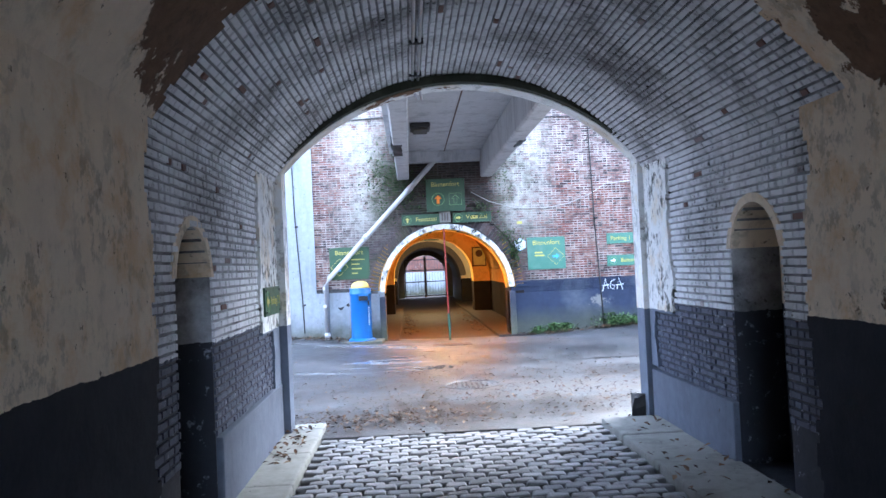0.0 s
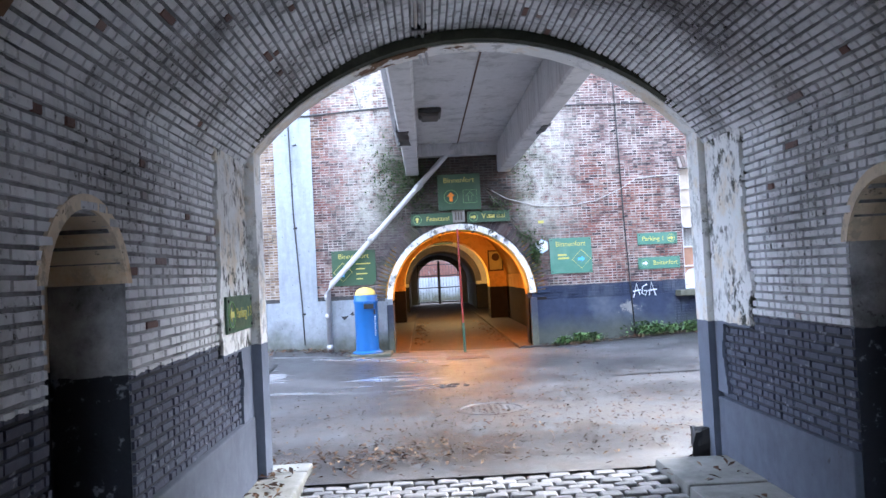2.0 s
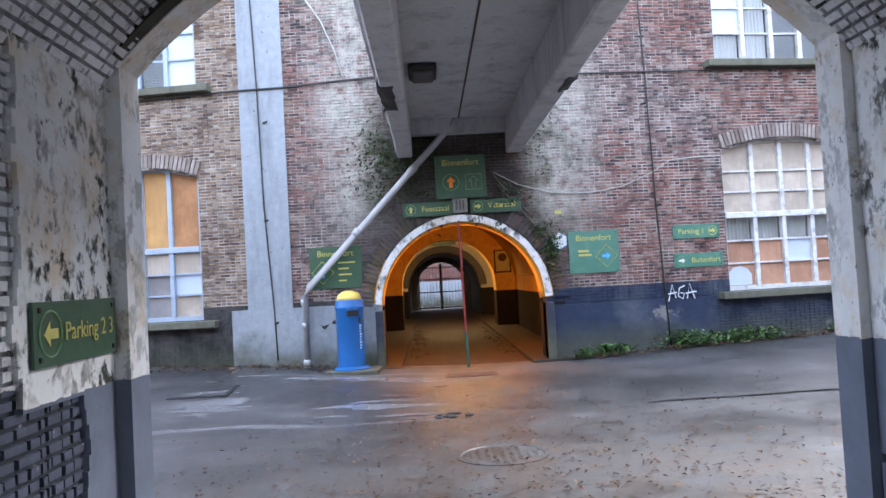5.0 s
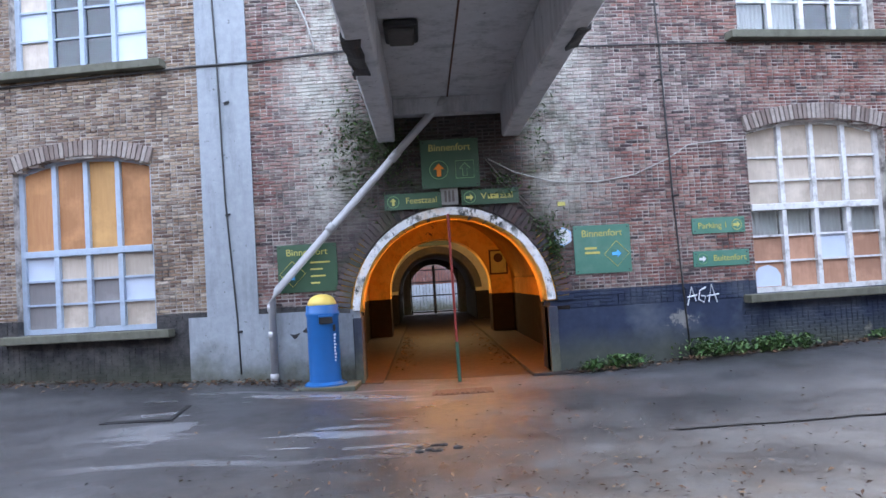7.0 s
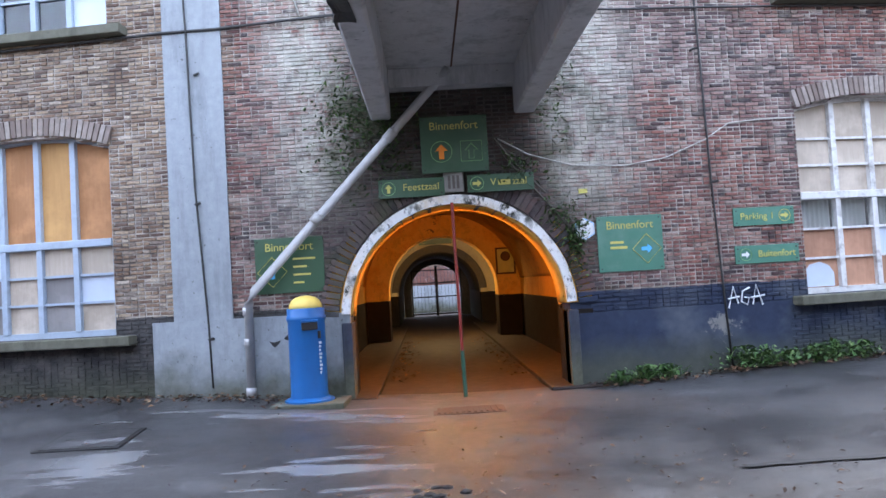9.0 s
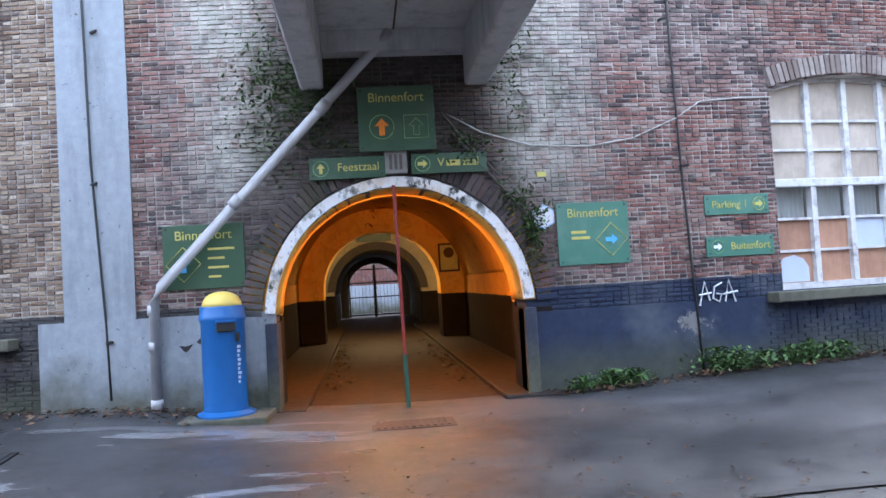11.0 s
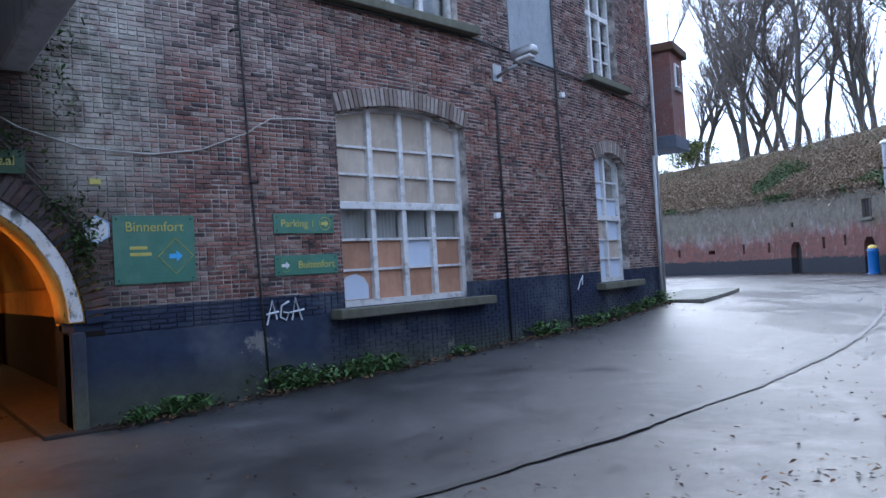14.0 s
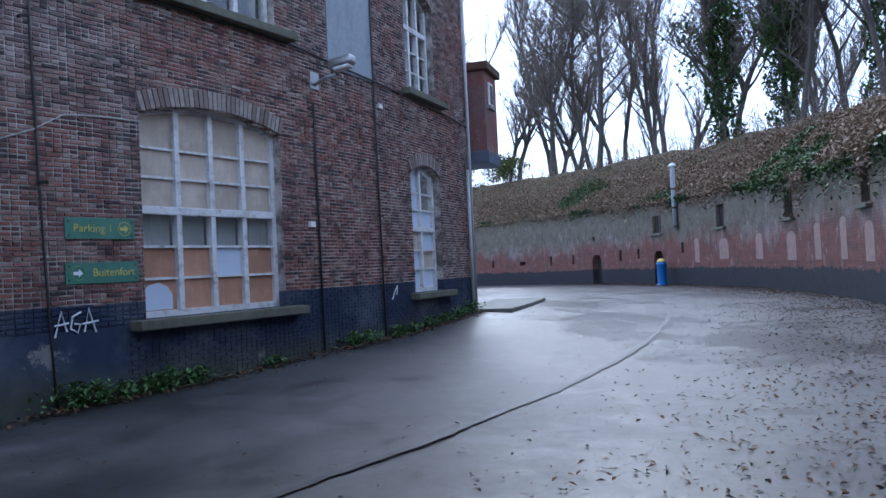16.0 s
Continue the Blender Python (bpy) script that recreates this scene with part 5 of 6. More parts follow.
blot = part("paint_blot", tube([(-0.15, 0, 0.02), (-0.05, 0, -0.03), (0.04, 0, 0.02), (0.12, 0, 0.05)], [0.02, 0.045, 0.03, 0.05], 7), BLACK)
blot.matrix_world = on_wall(-2.06, 0.78, 0.045) @ Matrix.Diagonal((1, 0.15, 1, 1))
tagged(blot, "black paint blot on grey cement", "graffiti")

# height pole in the gate
pole = thing("gate_pole", pose(CX, 15.3, 0.05), "thin upright pole, red above and green below", "pole")
part("upper_pole", tube([(0, 0, 0.5), (-0.02, 0, 2.19)], 0.018, 10), RED, pole)
part("lower_pole", tube([(0.01, 0, 0.0), (0, 0, 0.52)], 0.024, 10), GREEN, pole)

# gate at the far end
gate = thing("metal_gate", pose(CX, 37.3, 0.05), "black steel barred gate at the passage end", "gate")
for x in (-0.96, -0.02, 0.02, 0.96):
    part("post", boxed(x - 0.03, x + 0.03, -0.03, 0.03, 0, 1.98), BLACK, gate)
for z in (0.08, 0.75, 1.3, 1.8):
    part("rail", boxed(-0.95, 0.95, -0.02, 0.02, z - 0.025, z + 0.025), BLACK, gate)
for i in range(14):
    x = -0.88 + i * 0.135
    part("bar", boxed(x - 0.006, x + 0.006, -0.006, 0.006, 0.1, 1.78), BLACK, gate)

# sodium lamps in the gateway
for y, z, power, col in ((16.75, 2.7, 56, (1, 0.5, 0.12)), (25.1, 2.62, 38, (1, 0.68, 0.32))):
    lampg = thing("ceiling_lamp", pose(CX, y, z + 0.1), "warm sodium lamp on the gateway vault", "lamp", "gateway lamps")
    part("lamp_body", boxed(-0.12, 0.12, -0.22, 0.22, 0.02, 0.12, 0.02), BLACK, lampg)
    part("lamp_glass", boxed(-0.09, 0.09, -0.18, 0.18, -0.04, 0.02, 0.02), make_glow("sodium_glow", col, 2), lampg, "glowing orange cover")
    li = new("sodium_light", bpy.data.lights.new("sodium_light", "POINT"))
    li.data.energy, li.data.color, li.data.shadow_soft_size = power, col, 0.2
    li.location = (CX, y, z - 0.06)

# conduit under the entrance vault
conduit = thing("conduit", pose(0, 0, 0), "pair of thin grey conduits under the vault", "pipe")
for x in (0.1, 0.15):
    part("pipe", tube([(x, -4, VZ + VR - 0.06), (x, 7.12, VZ + VR - 0.06), (x + 0.02, 7.3, 3.16), (x + 0.04, 7.5, 3.12)], 0.014, 8), STEEL, conduit)
for y in (2.6, 4.3, 5.9, 6.9):
    part("clip", boxed(0.07, 0.18, y - 0.015, y + 0.015, VZ + VR - 0.08, VZ + VR - 0.03), BLACK, conduit)

# drains and covers in the road
grate = thing("drain_grate", pose(0.72, 14.4, ground_z(0.72, 14.4) + 0.004), "rusty iron drain grate in wet asphalt", "drain")
part("grate_frame", boxed(-0.36, 0.36, -0.2, 0.2, -0.02, 0.008), RUST, grate)
for i in range(11):
    part("grate_bar", boxed(-0.32 + i * 0.06, -0.29 + i * 0.06, -0.16, 0.16, 0.008, 0.016), RUST, grate)
cover = thing("manhole_cover", pose(0.71, 9.75, -0.002), "round iron manhole cover with studs", "manhole")
part("rim", lathe([(0.36, -0.02), (0.36, 0.012), (0.33, 0.014), (0.32, 0.004)], 40), ASPHALT, cover)
part("lid", lathe([(0.315, -0.02), (0.315, 0.008), (0.3, 0.01)], 40), ASPHALT, cover)
for i in range(-4, 5):
    for j in range(-4, 5):
        if i * i + j * j < 18:
            part("stud", boxed(i * 0.063 - 0.016, i * 0.063 + 0.016, j * 0.063 - 0.016, j * 0.063 + 0.016, 0.01, 0.013), ASPHALT, cover)
pit = thing("drain_pit", pose(0.36, 11.55, -0.001), "broken little drain hole with rubble in asphalt", "drain")
for i in range(14):
    a = rng.uniform(0, 6.28)
    bm = bmesh.new()
    bmesh.ops.create_icosphere(bm, subdivisions=1, radius=rng.uniform(0.015, 0.035))
    bmesh.ops.transform(bm, matrix=Matrix.Translation((0.2 * math.cos(a) * rng.random(), 0.13 * math.sin(a), 0.01)) @ Matrix.Diagonal((1.3, 1, 0.6, 1)), verts=bm.verts)
    part("stone", bm, BLACK, pit)

hatch = thing("hatch_cover", pose(-2.7, 13.6, ground_z(-2.7, 13.6) + 0.006, math.degrees(math.atan((ground_z(-2.7, 13.9) - ground_z(-2.7, 13.3)) / 0.6)), -math.degrees(math.atan((ground_z(-2.4, 13.6) - ground_z(-3.0, 13.6)) / 0.6)), 0), "square iron hatch cover set in wet asphalt", "manhole")
part("cover_frame", boxed(-0.37, 0.37, -0.34, 0.34, -0.03, 0.004, 0.003), BLACK, hatch)
part("cover_plate", boxed(-0.33, 0.33, -0.3, 0.3, -0.01, 0.01, 0.003), ASPHALT, hatch)
for x in (-0.2, 0.2):
    part("lifting_hole", boxed(x - 0.03, x + 0.03, -0.02, 0.02, 0.008, 0.012), BLACK, hatch)

# broken stone at the mouth's corner
for x, y, h in ((2.13, 7.36, 0.22),):
    bm = boxed(-0.07, 0.07, -0.06, 0.06, 0, h)
    bmesh.ops.subdivide_edges(bm, edges=bm.edges[:], cuts=3, use_grid_fill=True)
    for v in bm.verts:
        v.co += 0.045 * noise.noise_vector(v.co * 9)
    st = tagged(part("broken_stone", bm, BLACK), "broken black guard stone at the vault corner", "stone")
    st.matrix_world = pose(x, y, -0.03)

# ---- oriel at the corner ----
oriel = thing("oriel", on_wall(13.55, 0, 0.35), "small brick oriel closet jutting from the corner", "oriel", kind="structure")
part("brick_body", boxed(-0.5, 0.5, -0.0, 1.1, 3.75, 5.45), BRICK, oriel)
part("roof", boxed(-0.58, 0.58, -0.1, 1.2, 5.45, 5.62, 0.02), RUST, oriel, "dark overhanging roof slab")
part("floor_slab", boxed(-0.54, 0.54, -0.04, 1.15, 3.5, 3.75, 0.02), PLINTH, oriel, "dark concrete underside")
wf = boxed(-0.2, 0.12, -0.03, 0.02, 4.75, 5.25, 0.01)
part("window_frame", wf, WHITE, oriel, "small white window frame")
part("pane", boxed(-0.15, 0.07, -0.036, -0.028, 4.8, 5.2), ROOM, oriel)
part("window_sill", boxed(-0.25, 0.17, -0.06, 0.01, 4.68, 4.75), KERB, oriel)


# ---- moat wall details ----
for s, w in DOORS:
    d = thing("fort_door", on_outer(s, 0, -0.3), "dark plank door in the moat wall", "door", "moat wall doors")
    for i in range(5):
        x = -w + i * 2 * w / 5
        part("plank", boxed(x + 0.005, x + 2 * w / 5 - 0.005, 0.0, 0.04, 0.0, 1.3 + 0.4 * (1 - abs(i - 2) / 3.2), 0.004), BLACK, d)
for s, w, a, b in SLITS:
    d = thing("fort_window", on_outer(s, 0, 0), "small dark barred window in the moat wall", "window", "moat wall windows", kind="structure")
    part("window_sill", boxed(-w - 0.14, w + 0.14, -0.14, 0.1, a - 0.1, a - 0.005, 0.015), SILL, d, "grey stone sill")
    # black sheet set in the slit so that it reads as unlit
    part("shutter", boxed(-w + 0.01, w - 0.01, 0.13, 0.16, a + 0.005, b - 0.005), BLACK, d, "black sheet for the shade behind the bars")
    part("lintel", boxed(-w - 0.1, w + 0.1, -0.02, 0.1, b + 0.005, b + 0.1), FORT, d)
    for k in (-0.33, 0.33):
        part("bar", boxed(k * w - 0.012, k * w + 0.012, 0.1, 0.124, a, b), RUST, d)
PATCH = worn("pale_patched_brick", (0.3, 0.2, 0.17), 0.9, 0.35, 6)
for s, w, a, b in ((33.9, 0.22, 1.2, 2.3), (31.4, 0.42, 1.3, 2.1), (28.2, 0.3, 1.25, 2.2), (25.4, 0.38, 1.2, 2.1), (23.2, 0.25, 1.2, 2.3), (21.1, 0.25, 1.2, 2.35), (19.1, 0.35, 1.15, 2.1), (17, 0.3, 1.2, 2.2)):
    pt = setting("patch_blocked_arch", prism([(-w, a - 0.1), (w, a - 0.1), *[(w * math.cos(q * math.pi / 8), b - 0.35 + 0.5 * w * math.sin(q * math.pi / 8)) for q in range(9)]], -0.012, 0.05), PATCH, "pale blocked-up arch in the moat wall", "patch")
    pt.matrix_world = on_outer(s)
vent = thing("vent_pipe", on_outer(35.6, 0, 0.12), "pale vertical vent pipe on the moat wall", "pipe")
part("pipe", tube([(0, 0, 2.5), (0, 0, 5.2)], 0.1, 12), CEMENT, vent, "", True)
part("cap", lathe([(0.17, 5.2), (0.17, 5.24), (0.1, 5.32), (0.02, 5.34)], 14), WHITE, vent)
for z in (2.6, 3.4, 4.2):
    part("collar", tube([(0, 0, z), (0, 0, z + 0.08)], 0.12, 12), RUST, vent)

# kerbed corner of the forecourt past the building
bm = bmesh.new()
for s in range(0, 9):
    q = 12.9 + s * 0.55
    box(bm, -0.276, 0.276, -0.06, 1.3, -0.1, 0.08, 0.012, Matrix.Translation(ring(q, R_IN + 0.75, ground_z(*ring(q, R_IN + 0.75)[:2]))) @ pose(0, 0, 0, 0, 0, math.degrees(q / R_IN)))
setting("pavement_corner", bm, KERB, "low stone-edged pavement by the building's corner", "pavement")

# seam in the asphalt along the lane
n = Nodes("asphalt_seam")
SEAM = n.done(n.mix(n.step(n.math("ADD", n.xyz()[0], n.math("MULTIPLY", n.noise(3, 6, 0.7), 3.0)), 5.4, 7.8), n.mix(n.noise(30, 6, 0.7), (0.012, 0.012, 0.013), (0.05, 0.05, 0.052)), n.mix(n.noise(20, 6, 0.7), (0.04, 0.04, 0.042), (0.17, 0.17, 0.172))), 0.6, 0, n.noise(60, 5), 0.5, 0.005)
verts, faces = [], []
for i in range(300):
    s = 1.5 + i * 0.076
    u = 3.77 + 0.05 * noise.noise((s * 0.9, 0, 0)) + 0.02 * noise.noise((s * 6, 5, 0))
    wide = 0.075 + 0.045 * noise.noise((s * 2.1, 1, 0)) + 0.045 * noise.noise((s * 9, 3, 0))
    for q in (-0.5 * wide, 0.5 * wide):
        x, y, _ = ring(s, R_IN + u + q)
        verts.append((x, y, ground_z(x, y) + 0.015))
faces = [(2 * i, 2 * i + 2, 2 * i + 3, 2 * i + 1) for i in range(299)]
structure("road_seam", flat_mesh("road_seam", verts, faces, SEAM), "worn pale seam in the asphalt", "road")


# ---- leaves, weeds and ivy ----
def leaf_mesh(name, spots, material, rng, flat=0.5):
    """Many small bent leaves: spots of (x, y, z, size)."""
    verts, faces = [], []
    for x, y, z, s in spots:
        a, t, k = rng.uniform(0, 6.28), rng.uniform(-flat, flat), rng.uniform(-flat, flat)
        ux, uy = Vector((math.cos(a), math.sin(a), t)), Vector((-math.sin(a), math.cos(a), k))
        c, n = Vector((x, y, z)), len(verts)
        verts += [c - ux * s, c + uy * s * 0.45 + Vector((0, 0, s * 0.2)), c + ux * s, c - uy * s * 0.45 + Vector((0, 0, s * 0.15))]
        faces += [(n, n + 1, n + 2), (n, n + 2, n + 3)]
    return flat_mesh(name, verts, faces, material)


rng = random.Random(11)
spots = []
for i in range(2600):          # strip of litter along the facade
    s = rng.uniform(-9, 13)
    if abs(s) < 1.4:
        continue
    x, y, _ = ring(s, R_IN + 0.06 + abs(rng.gauss(0, 0.2)) * (1.4 if s < 0 else 0.8))
    spots.append((x, y, ground_z(x, y) + rng.uniform(0.015, 0.05), rng.uniform(0.02, 0.045)))
for i in range(520):           # drift before the vault's mouth
    x, y = rng.gauss(-0.35, 0.55), 7.75 + rng.gauss(0, 0.25)
    spots.append((x, y, 0.018, rng.uniform(0.015, 0.036)))
for i in range(2600):
    x, y = rng.gauss(0.9, 1.7), 7.5 + abs(rng.gauss(0, 2.4))
    if y > 14.6:
        continue
    spots.append((x, y, ground_z(x, y) + 0.016, rng.uniform(0.008, 0.028)))
for i in range(160):           # in the vault, by the kerbs
    sd = rng.random() < 0.5
    spots.append((rng.uniform(-1.2, -0.95) if sd else rng.uniform(1.4, 2.2), rng.uniform(3.5, 7.2) if not sd else rng.uniform(6, 7.4), 0.06, rng.uniform(0.02, 0.045)))
for i in range(15000):          # drift along the foot of the moat wall
    s = rng.uniform(3.5, 46)
    x, y, _ = ring(s, R_OUT - 0.05 - abs(rng.gauss(0, 1.3)) * (1.1 if s < 20 else 0.7), 0, R_OUT)
    spots.append((x, y, ground_z(x, y) + rng.uniform(0.006, 0.02), rng.uniform(0.01, 0.034)))
for i in range(700):
    s = rng.uniform(1, 26)
    x, y, _ = ring(s, R_IN + rng.uniform(0.5, 6))
    spots.append((x, y, ground_z(x, y) + 0.016, rng.uniform(0.008, 0.025)))
for i in range(260):           # along the gateway kerb
    sg_ = -1 if rng.random() < 0.6 else 1
    spots.append((CX + sg_ * (0.93 - abs(rng.gauss(0, 0.15))), rng.uniform(17, 24), 0.055, rng.uniform(0.02, 0.05)))
tagged(new("fallen_leaves", leaf_mesh("fallen_leaves", spots, DEAD, rng)), "brown fallen leaves strewn over the ground", "leaves", kind="stuff")


def weed(name, s, size, label):
    x, y, _ = ring(s, R_IN + 0.13)
    w = thing(name, pose(x, y, ground_z(x, y)), label, "plant", "weeds along the wall")
    sp = []
    for i in range(int(210 * size)):
        a, q = rng.uniform(0, 6.28), abs(rng.gauss(0, 0.16)) * size
        sp.append((q * math.cos(a) * 1.5, q * math.sin(a) * 0.6, 0.03 + rng.random() * 0.26 * size * max(0.1, 1 - q / size), rng.uniform(0.018, 0.046)))
    ob = new("foliage", leaf_mesh("foliage", sp, WEED, rng, 0.9))
    ob.parent = w
    bm = bmesh.new()
    for i in range(7):
        a = rng.uniform(0, 6.28)
        tube([(0, 0, 0), (0.1 * math.cos(a), 0.05 * math.sin(a), 0.1 * size), (0.2 * math.cos(a), 0.08 * math.sin(a), 0.18 * size)], 0.004, 4, bm)
    part("stems", bm, WEED, w)


for s, k in ((1.75, 0.5), (2.05, 0.7), (2.3, 0.6), (3.25, 1.0), (3.5, 0.9), (3.75, 0.6), (4.1, 0.8), (4.35, 0.9), (4.7, 0.7), (5.9, 0.5), (7.6, 0.8), (8.0, 0.7), (8.9, 0.7), (9.4, 0.6), (10, 0.7), (10.7, 0.6), (11.4, 0.8), (12.2, 1.0)):
    weed("weed", s, k, "low green weeds growing at the wall's foot")


def ivy_patch(name, s0, z0, spread_s, spread_z, count, label, out=0.03):
    sp = []
    for i in range(count):
        s, z = s0 + rng.gauss(0, spread_s), z0 + rng.gauss(0, spread_z)
        if abs(s) < 1.2 and z < 0.95 + math.sqrt(max(0, 1.36 ** 2 - s * s)):
            continue
        x, y, z = ring(s, R_IN + out + rng.random() * 0.07, z)
        sp.append((x, y, z, rng.uniform(0.012, 0.034)))
    tagged(new(name, leaf_mesh(name, sp, IVY, rng, 1.2)), label, "ivy")


ivy_patch("ivy", 1.36, 1.72, 0.07, 0.2, 420, "dark ivy hanging beside the gate arch", 0.06)
ivy_patch("ivy", 1.15, 2.05, 0.1, 0.12, 110, "dark ivy over the gate arch")
ivy_patch("ivy", 0.75, 2.6, 0.14, 0.1, 130, "ivy sprig above the green sign", 0.1)
ivy_patch("ivy", -1.15, 3.2, 0.22, 0.36, 700, "dark ivy and moss on the lime-stained brick", 0.0)
ivy_patch("ivy", -0.7, 3.05, 0.16, 0.3, 420, "dark ivy beside the bridge beam", 0.0)
ivy_patch("ivy", 1.2, 3.4, 0.12, 0.35, 220, "thin ivy on pale brick", 0.0)
for pts in ([(0.6, 2.75), (0.8, 2.5), (1.0, 2.25), (1.2, 2.0), (1.35, 1.8)], [(0.5, 2.95), (0.75, 2.62), (1.05, 2.3)]):
    tagged(part("creeper", tube([ring(s + 0.02 * rng.uniform(-1, 1), R_IN + 0.05, z) for s, z in pts], 0.014, 5), BARK), "woody ivy stem on the facade", "ivy")

# litter, bracken and ivy on the bank
sp, iv = [], []
for i in range(110000):
    s = rng.uniform(6, 66)
    r = R_OUT + abs(rng.gauss(0, 2.6)) - 0.05
    if r > 50:
        continue
    k = next(j for j in range(len(prof) - 1) if prof[j + 1][0] >= r)
    (r0, z0), (r1, z1) = prof[k], prof[k + 1]
    z = z0 + (z1 - z0) * (r - r0) / (r1 - r0) + lerp_table(s, ((8, -0.45), (20, -0.35), (35, 0.05), (52, 0.4), (90, 0.4)))
    if k:
        z += 0.35 * noise.noise((s * 0.35, r * 0.35, 2)) + 0.15 * noise.noise((s * 1.7, r * 1.7, 5))
    x, y, _ = ring(s, r, 0, R_OUT)
    green = noise.noise((s * 0.16, r * 0.3, 9)) + (0.02 if s < 26 else -0.3) - 0.05 * (r - 43)
    (iv if green > 0.12 else sp).append((x, y, z + rng.uniform(0.02, 0.26), rng.uniform(0.025, 0.075)))
for i in range(7000):          # fringe hanging over the wall's top
    s = rng.uniform(6, 62)
    hang = abs(rng.gauss(0, 0.17 if s > 27 else 0.3)) * (1.3 + noise.noise((s * 0.5, 0, 3)))
    x, y, _ = ring(s, R_OUT - 0.04 - rng.random() * 0.14, 0, R_OUT)
    z = 3.85 + lerp_table(s, ((8, -0.45), (20, -0.35), (35, 0.05), (52, 0.4), (90, 0.4))) - hang
    (iv if noise.noise((s * 0.3, 4, 9)) + (0.12 if s < 30 else -0.15) > 0 else sp).append((x, y, z, rng.uniform(0.04, 0.09)))
tagged(new("bracken", leaf_mesh("bracken", sp, BRACKEN, rng, 1.0)), "dry brown bracken and litter on the bank", "undergrowth", kind="stuff")
tagged(new("bank_ivy", leaf_mesh("bank_ivy", iv, IVY, rng, 1.0)), "green ivy trailing over the moat wall", "ivy", kind="stuff")


# ---- trees ----
def grow(rng, height, spread, lean=0.0, poplar=False):
    """Trunk and limbs, and the finer twigs, as two bmeshes."""
    wood, twig = bmesh.new(), bmesh.new()

    def limb(p, d, length, rad, level):
        pts, rads, steps = [p], [rad], (7, 4, 4, 2)[level]
        for i in range(steps):
            d = (d + Vector((rng.gauss(0, 0.11), rng.gauss(0, 0.11), 0.05 + (0.08 if poplar and level else 0)))).normalized()
            p = p + d * length / steps
            pts.append(p)
            rads.append(rad * (1 - 0.75 * (i + 1) / steps))
        tube(pts, rads, 7 if level == 0 else 4 if level == 1 else 3, wood if level < 2 else twig)
        if level == 3:
            return
        for k in range((22, 11, 10)[level]):
            f = rng.uniform(0.16 if level == 0 else 0.2, 1)
            q = pts[min(int(f * steps), steps - 1)].lerp(pts[min(int(f * steps) + 1, steps)], f * steps % 1)
            a = rng.uniform(0, 6.28)
            side = Vector((math.cos(a), math.sin(a), 0))
            up = 1.5 if poplar else rng.uniform(0.25, 1.0)
            nd = (side + Vector((0, 0, up)) + d * 0.4).normalized()
            limb(q, nd, length * (0.42 if level == 0 else 0.66) * spread * rng.uniform(0.6, 1.15), max(rad * (1 - 0.7 * f) * 0.5, 0.017), level + 1)

    limb(Vector((0, 0, -0.4)), Vector((lean, 0, 1)), height, height * 0.0125, 0)
    return wood, twig


def tree(name, seed, height, spread, lean, poplar, label, ivy=0):
    r = random.Random(seed)
    t = thing(name, pose(0, 0, -60), label, "tree", "bare trees on the bank")
    wood, twig = grow(r, height, spread, lean, poplar)
    part("trunk", wood, BARK, t)
    part("crown", twig, TWIG, t)
    if ivy:
        sp_ = []
        for i in range(ivy):
            z = r.uniform(0, height * 0.72)
            q, a = (0.35 + 0.55 * r.random()) * (1.15 - 0.6 * z / height) * (1 + 0.8 * noise.noise((z, seed, 0))), r.uniform(0, 6.28)
            sp_.append((q * math.cos(a) + lean * z, q * math.sin(a), z, r.uniform(0.06, 0.17)))
        for j in range(12):
            a, z, q = r.uniform(0, 6.28), r.uniform(height * 0.25, height * 0.75), r.uniform(0.8, 2.0)
            for i in range(ivy // 16):
                sp_.append((q * math.cos(a) + lean * z + r.gauss(0, 0.42), q * math.sin(a) + r.gauss(0, 0.42), z + r.gauss(0, 0.5), r.uniform(0.06, 0.17)))
        ob = new("ivy_leaves", leaf_mesh("ivy_leaves", sp_, IVY, r, 1.2))
        ob.parent = t
        tagged(ob, "dense dark ivy")
    return t


kinds = [
    tree("tree", 1, 17, 0.75, 0.05, False, "tall bare winter tree on the bank"),
    tree("tree", 2, 15, 0.9, -0.12, False, "spreading bare winter tree on the bank"),
    tree("poplar", 3, 21, 0.62, 0.0, True, "slender bare poplar behind the bank"),
    tree("tree", 4, 16, 0.7, 0.08, False, "winter tree with trunk clad in dark ivy", 4200),
    tree("poplar", 5, 19, 0.6, 0.03, True, "slender bare poplar behind the bank"),
]


def bank_z(s, r):
    k = next(j for j in range(len(prof) - 1) if prof[j + 1][0] >= r)
    (r0, z0), (r1, z1) = prof[k], prof[k + 1]
    return z0 + (z1 - z0) * (r - r0) / (r1 - r0) + lerp_table(s, ((8, -0.45), (20, -0.35), (35, 0.05), (52, 0.4), (90, 0.4)))


